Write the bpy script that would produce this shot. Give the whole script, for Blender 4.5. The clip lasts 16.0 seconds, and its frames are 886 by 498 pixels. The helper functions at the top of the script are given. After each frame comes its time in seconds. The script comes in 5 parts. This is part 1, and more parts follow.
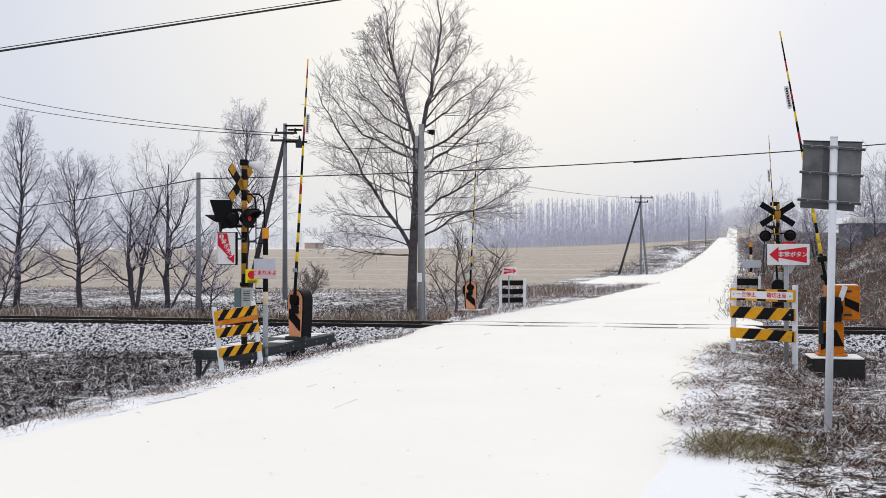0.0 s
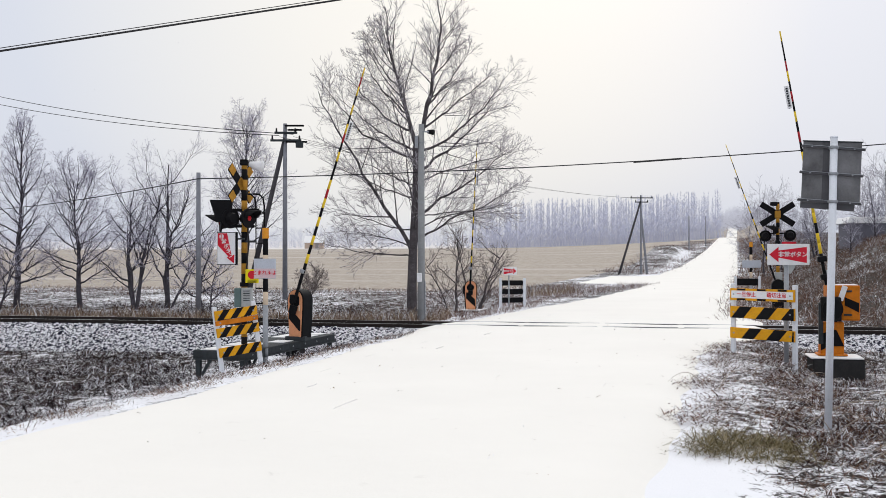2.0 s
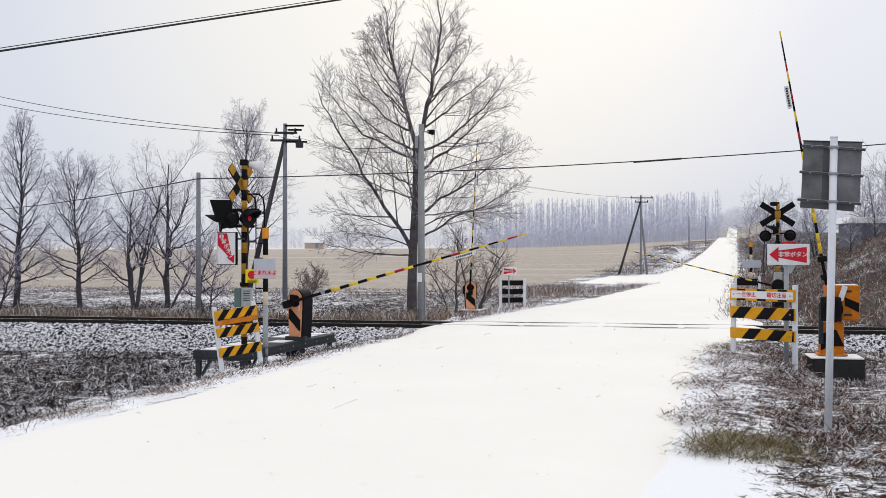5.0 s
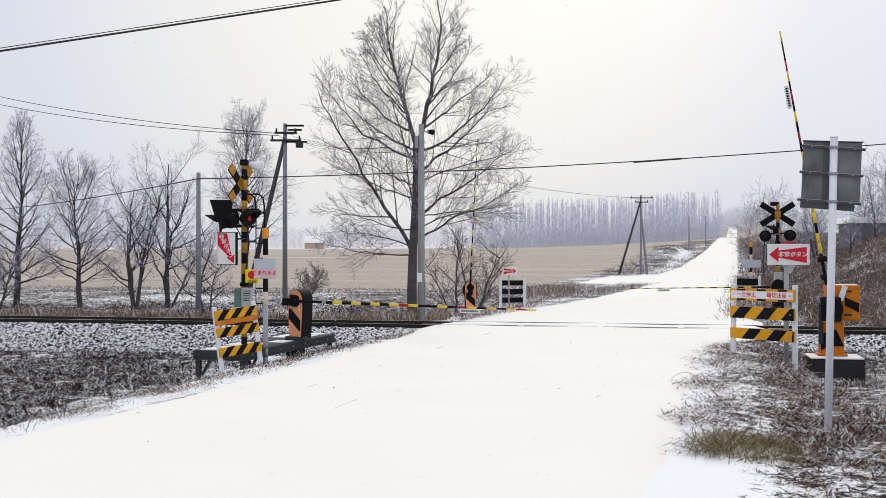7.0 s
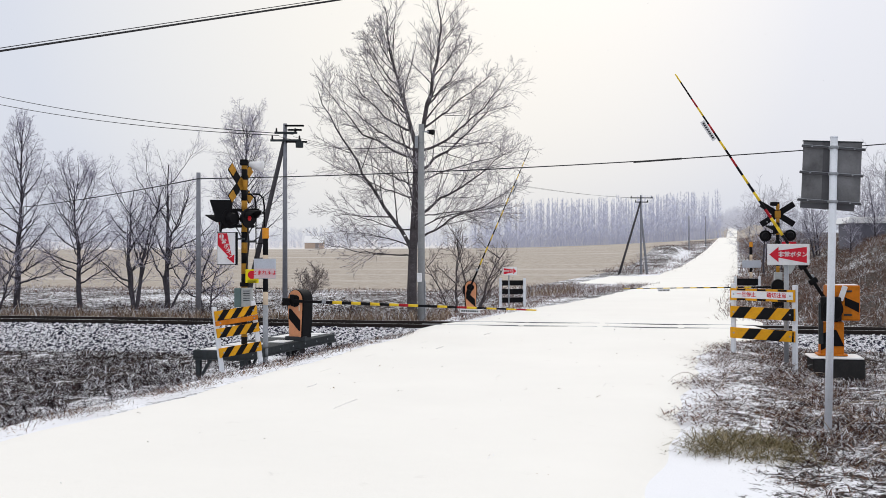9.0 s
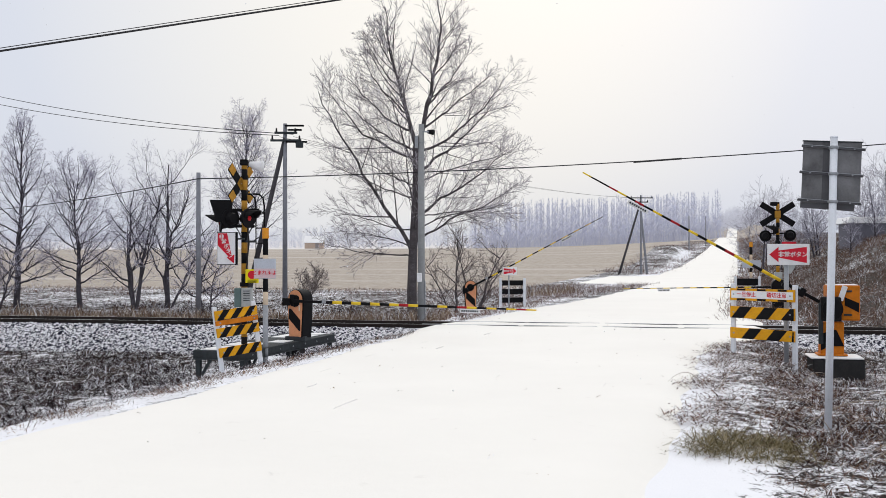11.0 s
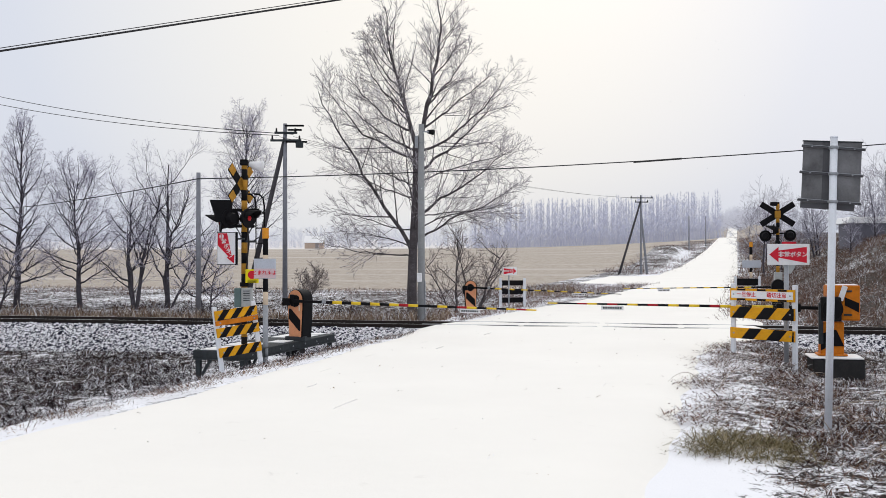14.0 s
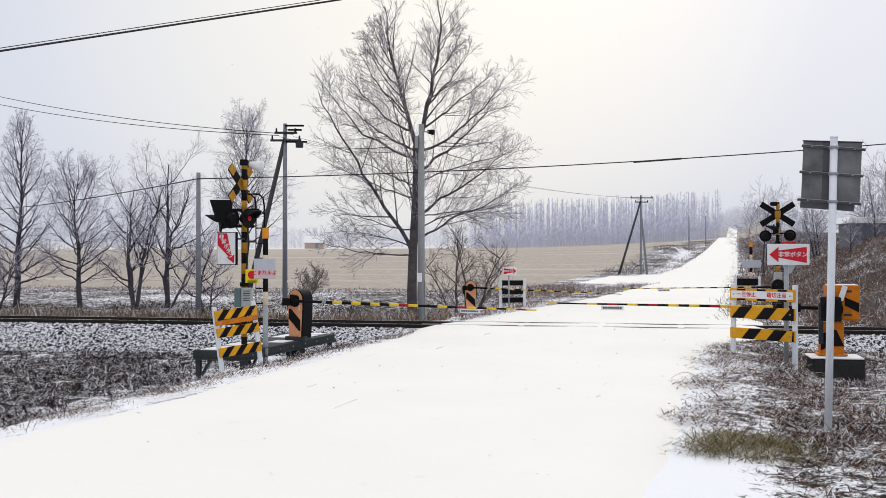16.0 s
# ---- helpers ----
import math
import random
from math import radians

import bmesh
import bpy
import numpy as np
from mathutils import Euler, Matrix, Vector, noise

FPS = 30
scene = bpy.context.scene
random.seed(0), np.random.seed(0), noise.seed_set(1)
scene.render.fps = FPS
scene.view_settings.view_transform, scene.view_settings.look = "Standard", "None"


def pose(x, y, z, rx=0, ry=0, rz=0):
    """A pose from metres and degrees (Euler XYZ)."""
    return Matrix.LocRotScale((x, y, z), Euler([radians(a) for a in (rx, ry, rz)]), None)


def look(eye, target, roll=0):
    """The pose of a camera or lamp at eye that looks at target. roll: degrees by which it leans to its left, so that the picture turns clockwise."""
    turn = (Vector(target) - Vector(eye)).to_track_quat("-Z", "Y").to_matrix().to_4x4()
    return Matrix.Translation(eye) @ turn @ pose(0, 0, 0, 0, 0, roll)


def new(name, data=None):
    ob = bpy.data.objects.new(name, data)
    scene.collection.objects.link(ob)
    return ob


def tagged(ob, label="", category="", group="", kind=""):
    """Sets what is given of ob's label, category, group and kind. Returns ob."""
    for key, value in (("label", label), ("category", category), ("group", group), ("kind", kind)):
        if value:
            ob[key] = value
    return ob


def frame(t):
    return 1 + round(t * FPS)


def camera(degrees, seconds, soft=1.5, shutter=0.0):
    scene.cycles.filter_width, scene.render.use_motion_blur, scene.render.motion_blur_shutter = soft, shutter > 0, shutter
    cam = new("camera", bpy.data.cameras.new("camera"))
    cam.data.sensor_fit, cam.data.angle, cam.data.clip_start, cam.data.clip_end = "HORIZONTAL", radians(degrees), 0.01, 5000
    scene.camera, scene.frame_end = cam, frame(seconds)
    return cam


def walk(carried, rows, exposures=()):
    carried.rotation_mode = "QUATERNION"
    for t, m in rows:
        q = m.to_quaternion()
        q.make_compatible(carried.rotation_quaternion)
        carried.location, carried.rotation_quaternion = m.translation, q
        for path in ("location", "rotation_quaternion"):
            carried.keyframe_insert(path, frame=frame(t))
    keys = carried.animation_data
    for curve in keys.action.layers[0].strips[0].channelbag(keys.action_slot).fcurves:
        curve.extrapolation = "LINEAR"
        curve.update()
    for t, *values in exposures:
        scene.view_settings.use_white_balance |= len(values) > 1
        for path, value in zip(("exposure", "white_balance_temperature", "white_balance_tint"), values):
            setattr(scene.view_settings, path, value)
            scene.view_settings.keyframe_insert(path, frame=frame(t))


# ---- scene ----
# The world's y axis is the way the camera looks; the road runs 15.7 degrees to the right of it.
cam = camera(45.93, 16.0, soft=0.5)
CAMERA_POSE = pose(0, 0, 1.70, 90.22, 0, 0)
walk(cam, [(0.0, CAMERA_POSE), (16.0, CAMERA_POSE)], exposures=[(0.0, 0.0, 6500, 10), (16.0, 0.0, 6500, 10)])

# ---- light: an overcast winter sky with a weak, very wide sun ----
SUN_ELEVATION, SUN_AZIMUTH = 34.0, 12.0
world = bpy.data.worlds.new("overcast_sky")
scene.world = world
world.use_nodes = True
wn, wl = world.node_tree.nodes, world.node_tree.links
wn.clear()
w_out = wn.new("ShaderNodeOutputWorld")
w_bg = wn.new("ShaderNodeBackground")
w_sky = wn.new("ShaderNodeTexSky")
w_sky.sky_type = "NISHITA"
w_sky.sun_disc = False
w_sky.sun_elevation = radians(SUN_ELEVATION)
w_sky.sun_rotation = radians(SUN_AZIMUTH)
w_sky.air_density, w_sky.dust_density = 1.0, 6.0
w_mix = wn.new("ShaderNodeMix")
w_mix.data_type = "RGBA"
w_mix.inputs[0].default_value = 0.93
w_cloud = wn.new("ShaderNodeValToRGB")
w_geo = wn.new("ShaderNodeTexCoord")
w_dot = wn.new("ShaderNodeVectorMath")
w_dot.operation = "DOT_PRODUCT"
w_dot.inputs[1].default_value = (-0.02, 0.965, 0.26)
w_cloud.color_ramp.elements[0].position, w_cloud.color_ramp.elements[0].color = 0.935, (6.3, 6.7, 7.6, 1)
w_cloud.color_ramp.elements[1].position, w_cloud.color_ramp.elements[1].color = 0.995, (7.95, 7.9, 7.65, 1)
wl.new(w_geo.outputs["Generated"], w_dot.inputs[0])
wl.new(w_dot.outputs["Value"], w_cloud.inputs[0])
wl.new(w_sky.outputs[0], w_mix.inputs[6])
wl.new(w_cloud.outputs[0], w_mix.inputs[7])
# an overcast sky is brighter overhead than at the horizon
w_sep = wn.new("ShaderNodeSeparateXYZ")
w_up = wn.new("ShaderNodeMapRange")
w_up.inputs[1].default_value, w_up.inputs[2].default_value = 0.27, 0.9
w_up.inputs[3].default_value, w_up.inputs[4].default_value = 0.0, 1.0
w_top = wn.new("ShaderNodeMix")
w_top.data_type = "RGBA"
w_top.inputs[7].default_value = (10.45, 10.35, 10.2, 1)
wl.new(w_geo.outputs["Generated"], w_sep.inputs[0])
wl.new(w_sep.outputs[2], w_up.inputs[0])
wl.new(w_up.outputs[0], w_top.inputs[0])
wl.new(w_mix.outputs[2], w_top.inputs[6])
wl.new(w_top.outputs[2], w_bg.inputs[0])
w_bg.inputs[1].default_value = 0.11
wl.new(w_bg.outputs[0], w_out.inputs[0])
sun_data = bpy.data.lights.new("sun", "SUN")
sun_data.energy, sun_data.angle, sun_data.color = 0.7, radians(25), (1.0, 0.97, 0.92)
sun = new("sun", sun_data)
sun.matrix_basis = look(
    (100 * math.sin(radians(SUN_AZIMUTH)), 100 * math.cos(radians(SUN_AZIMUTH)), 100 * math.tan(radians(SUN_ELEVATION))), (0, 0, 0))


# ---- materials ----
def shader(name, rough=0.7, metal=0.0):
    m = bpy.data.materials.new(name)
    m.use_nodes = True
    n, l = m.node_tree.nodes, m.node_tree.links
    b = n["Principled BSDF"]
    b.inputs["Roughness"].default_value, b.inputs["Metallic"].default_value = rough, metal
    b.inputs["Specular IOR Level"].default_value = 0.3 if rough < 0.6 else 0.1
    return m, n, l, b


def noise_node(n, l, scale, detail=6.0, rough=0.6, coord="Object"):
    c = n.new("ShaderNodeTexCoord")
    t = n.new("ShaderNodeTexNoise")
    t.inputs["Scale"].default_value, t.inputs["Detail"].default_value, t.inputs["Roughness"].default_value = scale, detail, rough
    l.new(c.outputs[coord], t.inputs["Vector"])
    return t


def ramp_node(n, l, source, stops):
    r = n.new("ShaderNodeValToRGB")
    e = r.color_ramp.elements
    while len(e) < len(stops):
        e.new(0.5)
    for el, (p, c) in zip(e, stops):
        el.position, el.color = p, (*c, 1)
    l.new(source, r.inputs[0])
    return r


def mix_node(n, l, factor, a, b, blend="MIX"):
    m = n.new("ShaderNodeMix")
    m.data_type, m.blend_type = "RGBA", blend
    for socket, value in ((m.inputs[0], factor), (m.inputs[6], a), (m.inputs[7], b)):
        if hasattr(value, "links"):
            l.new(value, socket)
        else:
            socket.default_value = value if isinstance(value, float) else (*value, 1)
    return m.outputs[2]


def bump_node(n, l, b, height, strength=0.3, distance=0.01):
    u = n.new("ShaderNodeBump")
    u.inputs["Strength"].default_value, u.inputs["Distance"].default_value = strength, distance
    l.new(height, u.inputs["Height"])
    l.new(u.outputs[0], b.inputs["Normal"])


def worn(name, colour, dark=0.6, scale=6.0, rough=0.6, metal=0.0, grain=60.0, bump=0.15, dirt=(0.10, 0.08, 0.07), dirty=0.35):
    """A plain surface with soft shade changes, grain and some grime of its own."""
    m, n, l, b = shader(name, rough, metal)
    big = noise_node(n, l, scale)
    fine = noise_node(n, l, grain)
    base = ramp_node(n, l, big.outputs["Fac"], [(0.3, tuple(c * dark for c in colour)), (0.65, colour)])
    grime = ramp_node(n, l, fine.outputs["Fac"], [(0.52, (0, 0, 0)), (0.75, (dirty, dirty, dirty))])
    col = mix_node(n, l, grime.outputs[0], base.outputs[0], dirt)
    l.new(col, b.inputs["Base Color"])
    rr = ramp_node(n, l, fine.outputs["Fac"], [(0.3, (rough * 0.8,) * 3), (0.7, (min(1, rough * 1.2),) * 3)])
    l.new(rr.outputs[0], b.inputs["Roughness"])
    bump_node(n, l, b, fine.outputs["Fac"], bump, 0.004)
    return m


def glow(name, colour, strength):
    m, n, l, b = shader(name, 0.3)
    b.inputs["Base Color"].default_value = (*colour, 1)
    b.inputs["Emission Color"].default_value, b.inputs["Emission Strength"].default_value = (*colour, 1), strength
    return m


def snow_material(name, tint, speckle=0.0):
    m, n, l, b = shader(name, 0.75)
    big, mid, fine = noise_node(n, l, 0.35), noise_node(n, l, 4.0), noise_node(n, l, 45.0)
    base = ramp_node(n, l, big.outputs["Fac"], [(0.35, tuple(c * 0.965 for c in tint)), (0.65, tint)])
    marks = ramp_node(n, l, mid.outputs["Fac"], [(0.64, (0, 0, 0)), (0.76, (speckle,) * 3)])
    l.new(mix_node(n, l, marks.outputs[0], base.outputs[0], (0.42, 0.40, 0.38)), b.inputs["Base Color"])
    add = n.new("ShaderNodeMath")
    add.operation = "MULTIPLY_ADD"
    add.inputs[1].default_value = 0.35
    l.new(fine.outputs["Fac"], add.inputs[0])
    l.new(mid.outputs["Fac"], add.inputs[2])
    bump_node(n, l, b, add.outputs[0], 0.25, 0.03)
    return m


def land_material():
    """Thin snow over dead grass and soil; the share of snow changes at two scales."""
    m, n, l, b = shader("snowy_verge", 0.9)
    big, mid, fine = noise_node(n, l, 0.25), noise_node(n, l, 4.6, 8.0, 0.75), noise_node(n, l, 30.0, 6.0, 0.75)
    soil = ramp_node(n, l, fine.outputs["Fac"], [(0.38, (0.006, 0.005, 0.006)), (0.52, (0.030, 0.020, 0.017)), (0.68, (0.15, 0.105, 0.08))])
    a = n.new("ShaderNodeMath")
    a.operation = "MULTIPLY_ADD"
    a.inputs[1].default_value = 0.55
    l.new(big.outputs["Fac"], a.inputs[0])
    l.new(mid.outputs["Fac"], a.inputs[2])
    a2 = n.new("ShaderNodeMath")
    a2.operation = "MULTIPLY_ADD"
    a2.inputs[1].default_value = 0.6
    l.new(fine.outputs["Fac"], a2.inputs[0])
    l.new(a.outputs[0], a2.inputs[2])
    drift = n.new("ShaderNodeAttribute")
    drift.attribute_name = "snow_depth"
    a3 = n.new("ShaderNodeMath")
    a3.operation = "ADD"
    l.new(a2.outputs[0], a3.inputs[0])
    l.new(drift.outputs["Fac"], a3.inputs[1])
    half = n.new("ShaderNodeMath")
    half.operation = "MULTIPLY"
    half.inputs[1].default_value = 0.5
    l.new(a3.outputs[0], half.inputs[0])
    cover = ramp_node(n, l, half.outputs[0], [(0.525, (0, 0, 0)), (0.575, (1, 1, 1))])
    cover.color_ramp.interpolation = "EASE"
    l.new(mix_node(n, l, cover.outputs[0], soil.outputs[0], (0.832, 0.845, 0.895)), b.inputs["Base Color"])
    bump_node(n, l, b, a2.outputs[0], 0.3, 0.04)
    return m


def field_material():
    """A stubble field: straw rows with thin streaks of snow."""
    m, n, l, b = shader("stubble_field", 0.95)
    c = n.new("ShaderNodeTexCoord")
    mp = n.new("ShaderNodeMapping")
    mp.inputs["Scale"].default_value = (0.011, 0.085, 0.05)
    l.new(c.outputs["Object"], mp.inputs[0])
    streak = n.new("ShaderNodeTexNoise")
    streak.inputs["Scale"].default_value, streak.inputs["Detail"].default_value = 1.0, 7.0
    l.new(mp.outputs[0], streak.inputs["Vector"])
    fine = noise_node(n, l, 1.6, 8.0, 0.75)
    straw = ramp_node(n, l, fine.outputs["Fac"], [(0.3, (0.26, 0.225, 0.19)), (0.5, (0.40, 0.355, 0.31)), (0.72, (0.53, 0.49, 0.45))])
    cover = ramp_node(n, l, streak.outputs["Fac"], [(0.55, (0, 0, 0)), (0.70, (0.34, 0.34, 0.34))])
    edge = n.new("ShaderNodeAttribute")
    edge.attribute_name = "snow_depth"
    both = mix_node(n, l, 1.0, cover.outputs[0], edge.outputs["Color"], "ADD")
    l.new(mix_node(n, l, both, straw.outputs[0], (0.76, 0.75, 0.76)), b.inputs["Base Color"])
    bump_node(n, l, b, fine.outputs["Fac"], 0.5, 0.2)
    return m


def strands(name, stops, rough=0.85):
    """Blades, stems and twigs: each island takes its own shade."""
    m, n, l, b = shader(name, rough)
    g = n.new("ShaderNodeNewGeometry")
    r = ramp_node(n, l, g.outputs["Random Per Island"], stops)
    l.new(r.outputs[0], b.inputs["Base Color"])
    return m


SNOW = snow_material("packed_road_snow", (0.845, 0.832, 0.803), 0.12)
SNOW_SOFT = snow_material("fresh_snow", (0.84, 0.845, 0.86))
LAND = land_material()
FIELD = field_material()
YELLOW = worn("signal_yellow_paint", (0.76, 0.36, 0.015), 0.75)
BOOM_YELLOW = worn("lemon_boom_paint", (0.80, 0.55, 0.04), 0.85)
BAND_RED = worn("dulled_red_band", (0.38, 0.02, 0.03), 0.75)
BLACK = worn("black_paint", (0.008, 0.008, 0.010), 0.6, rough=0.65, dirty=0.08)
DULL_YELLOW = worn("dulled_yellow_paint", (0.50, 0.25, 0.035), 0.6, dirty=0.6)
FROST_BARK = worn("frosted_bark", (0.085, 0.077, 0.090), 0.55, scale=5.0, rough=0.95, grain=35.0, bump=0.9, dirt=(0.3, 0.3, 0.33))
ORANGE = worn("orange_paint", (0.64, 0.195, 0.015), 0.62)
DULL_ORANGE = worn("faded_orange_paint", (0.80, 0.36, 0.19), 0.8)
RED = worn("red_sign_paint", (0.62, 0.025, 0.045), 0.85, dirty=0.1)
WHITE = worn("white_paint", (0.78, 0.78, 0.80), 0.88, dirty=0.2)
POST_WHITE = worn("pale_grey_post_paint", (0.72, 0.75, 0.81), 0.88, dirty=0.2)
STEEL = worn("galvanised_steel", (0.34, 0.36, 0.39), 0.75, rough=0.5, metal=0.35)
DARK_STEEL = worn("dark_green_grey_steel", (0.048, 0.056, 0.062), 0.6, rough=0.65)
CONCRETE = worn("grey_concrete", (0.30, 0.31, 0.32), 0.8, rough=0.9, bump=0.4)
DARK_CONCRETE = worn("near_black_concrete", (0.034, 0.034, 0.036), 0.7, rough=0.9, bump=0.5)
POLE_WOOD = worn("weathered_pole", (0.25, 0.26, 0.295), 0.78, rough=0.9, bump=0.5)
RAIL_RUST = worn("dark_rail_steel", (0.03, 0.024, 0.022), 0.7, rough=0.6)
RUBBER = worn("black_rubber", (0.015, 0.015, 0.017), 0.8, rough=0.6)
BARK = worn("grey_bark", (0.115, 0.102, 0.108), 0.45, scale=5.0, rough=0.95, grain=35.0, bump=0.9, dirt=(0.34, 0.33, 0.36))
WIRE = worn("black_cable", (0.02, 0.02, 0.023), 0.9, rough=0.5)


# ---- helpers for meshes ----
def thing(name, label, category, m=None, group="", kind=""):
    ob = new(name)
    ob.empty_display_size = 0.2
    if m is not None:
        ob.matrix_basis = m
    return tagged(ob, label, category, group, kind)


def part(name, bm, material, parent=None, label="", m=None, smooth=False):
    me = bpy.data.meshes.new(name)
    bm.to_mesh(me)
    bm.free()
    if smooth:
        me.polygons.foreach_set("use_smooth", [True] * len(me.polygons))
    for mat in (material if isinstance(material, (list, tuple)) else [material]):
        me.materials.append(mat)
    ob = new(name, me)
    ob.parent = parent
    if m is not None:
        ob.matrix_basis = m
    if label:
        ob["label"] = label
    return ob


def mesh_part(name, verts, faces, material, parent=None, label="", smooth=False):
    me = bpy.data.meshes.new(name)
    me.from_pydata(verts if isinstance(verts, list) else verts.tolist(), [], faces)
    me.materials.append(material)
    if smooth:
        me.polygons.foreach_set("use_smooth", [True] * len(me.polygons))
    ob = new(name, me)
    ob.parent = parent
    if label:
        ob["label"] = label
    return ob


def add_box(bm, centre, size, bevel=0.0, m=None, mat=0):
    r = bmesh.ops.create_cube(bm, size=1.0)
    vs = r["verts"]
    bmesh.ops.scale(bm, vec=size, verts=vs)
    if bevel:
        es = list({e for v in vs for e in v.link_edges})
        out = bmesh.ops.bevel(bm, geom=es, offset=bevel, segments=2, affect="EDGES", profile=0.5)
        vs = list({v for f in out["faces"] for v in f.verts} | {v for v in vs if v.is_valid})
    bmesh.ops.translate(bm, vec=centre, verts=vs)
    if m is not None:
        bmesh.ops.transform(bm, matrix=m, verts=vs)
    for f in {f for v in vs for f in v.link_faces}:
        f.material_index = mat
    return vs


def box(centre, size, bevel=0.008, m=None):
    bm = bmesh.new()
    add_box(bm, centre, size, bevel, m)
    return bm


def add_tube(bm, a, b, r1, r2=None, sides=12, cap=True):
    a, b = Vector(a), Vector(b)
    q = (b - a).to_track_quat("Z", "Y").to_matrix().to_4x4()
    m = Matrix.Translation((a + b) / 2) @ q
    r = bmesh.ops.create_cone(bm, cap_ends=cap, segments=sides, radius1=r1, radius2=r1 if r2 is None else r2, depth=(b - a).length, matrix=m)
    return r["verts"]


def tube(a, b, r1, r2=None, sides=12):
    bm = bmesh.new()
    add_tube(bm, a, b, r1, r2, sides)
    return bm


def bent_tube(points, radius, sides=6):
    """A tube along a list of points, its rings kept upright."""
    pts = [Vector(p) for p in points]
    verts, faces = [], []
    for i, p in enumerate(pts):
        d = (pts[min(i + 1, len(pts) - 1)] - pts[max(i - 1, 0)]).normalized()
        s = d.cross(Vector((0, 0, 1)))
        s = s.normalized() if s.length > 1e-4 else Vector((1, 0, 0))
        t = s.cross(d)
        r = radius[i] if isinstance(radius, (list, tuple)) else radius
        for k in range(sides):
            a = 2 * math.pi * k / sides
            verts.append(tuple(p + (s * math.cos(a) + t * math.sin(a)) * r))
    for i in range(len(pts) - 1):
        for k in range(sides):
            k2 = (k + 1) % sides
            faces.append((i * sides + k, i * sides + k2, (i + 1) * sides + k2, (i + 1) * sides + k))
    faces.append(tuple(range(sides))[::-1])
    faces.append(tuple((len(pts) - 1) * sides + k for k in range(sides)))
    return verts, faces


def prism(outline, depth, bevel=0.0):
    """An outline in the x-z plane, thickened along y from 0 to depth."""
    bm = bmesh.new()
    vs = [bm.verts.new((x, 0, z)) for x, z in outline]
    f = bm.faces.new(vs)
    r = bmesh.ops.extrude_face_region(bm, geom=[f])
    bmesh.ops.translate(bm, vec=(0, depth, 0), verts=[v for v in r["geom"] if isinstance(v, bmesh.types.BMVert)])
    bmesh.ops.recalc_face_normals(bm, faces=bm.faces)
    if bevel:
        bmesh.ops.bevel(bm, geom=list(bm.edges), offset=bevel, segments=1, affect="EDGES")
    return bm


def smooth_step(a, b, x):
    t = np.clip((x - a) / (b - a), 0, 1)
    return t * t * (3 - 2 * t)


# ---- the lie of the land ----
ROAD = Vector((0.2706, 0.9627, 0))          # along the road, away from the camera
ACROSS = Vector((0.9627, -0.2706, 0))       # to the right of it
TRACK = Vector((0.980, -0.199, 0))          # along the rails
TRACK_MID = Vector((0, 25.0, 0))
TRACK_TURN = math.degrees(math.atan2(TRACK.y, TRACK.x))
ROAD_U = [-40, 40, 60, 90, 115, 160, 220, 330, 420, 560, 800, 1600]
ROAD_Z = [0.0, 0.0, -0.22, -0.15, 0.1, 1.3, 3.1, 6.4, 7.2, 9.5, 23.0, 40.0]


def road_height(u):
    return np.interp(u, ROAD_U, ROAD_Z)


def land_height(x, y):
    u = x * ROAD.x + y * ROAD.y
    v = x * ACROSS.x + y * ACROSS.y
    w = -x * TRACK.y + (y - TRACK_MID.y) * TRACK.x
    r = road_height(u)
    # the field to the left climbs gently, more so towards the road
    g = np.interp(u, [-40, 60, 330, 600, 1600], [0, -0.1, 2.0, 5.0, 22.0])
    left = g + (r - g) * np.exp(np.minimum(v + 4, 0) / 60.0)
    # ditch before the track, and the hollow behind it
    ditch = -0.58 * smooth_step(-7.2, -9.5, v) * smooth_step(-1.6, -3.2, w)
    hollow = -0.55 * smooth_step(-7.6, -9.5, v) * smooth_step(2.2, 4.5, w) * smooth_step(20.0, 11.0, w)
    left = left + ditch + hollow - 0.12 * smooth_step(-6.6, -7.4, v)
    # a snowed-in mound of earth beside the rising road
    left = left + 1.6 * np.exp(-((u - 163) / 21) ** 2) * smooth_step(-6.6, -9.0, v) * np.exp(-((v + 10) / 6.0) ** 2)
    # the bank to the right beyond the track
    bank = 3.3 * smooth_step(5.0, 42.0, w) * smooth_step(2.0, 11.0, v)
    right = np.maximum(r, 0) * np.exp(-np.maximum(v, 0) / 80.0) + np.minimum(r, 0) + bank - 0.10 * smooth_step(-0.5, 0.6, v) - 0.34 * smooth_step(0.3, 1.7, v) * smooth_step(-1.8, -4.0, w) * smooth_step(12.0, 15.5, u)
    z = np.where(v < -3.5, left, right)
    beside = smooth_step(-7.0, -7.6, v) + smooth_step(0.2, 0.8, v)
    z = z - 0.28 * smooth_step(2.9, 2.0, np.abs(w)) * beside
    return z


def ground_at(x, y):
    return float(land_height(np.array(x), np.array(y)))


def at(u, v, dz=0.0):
    p = ROAD * u + ACROSS * v
    return Vector((p.x, p.y, ground_at(p.x, p.y) + dz))


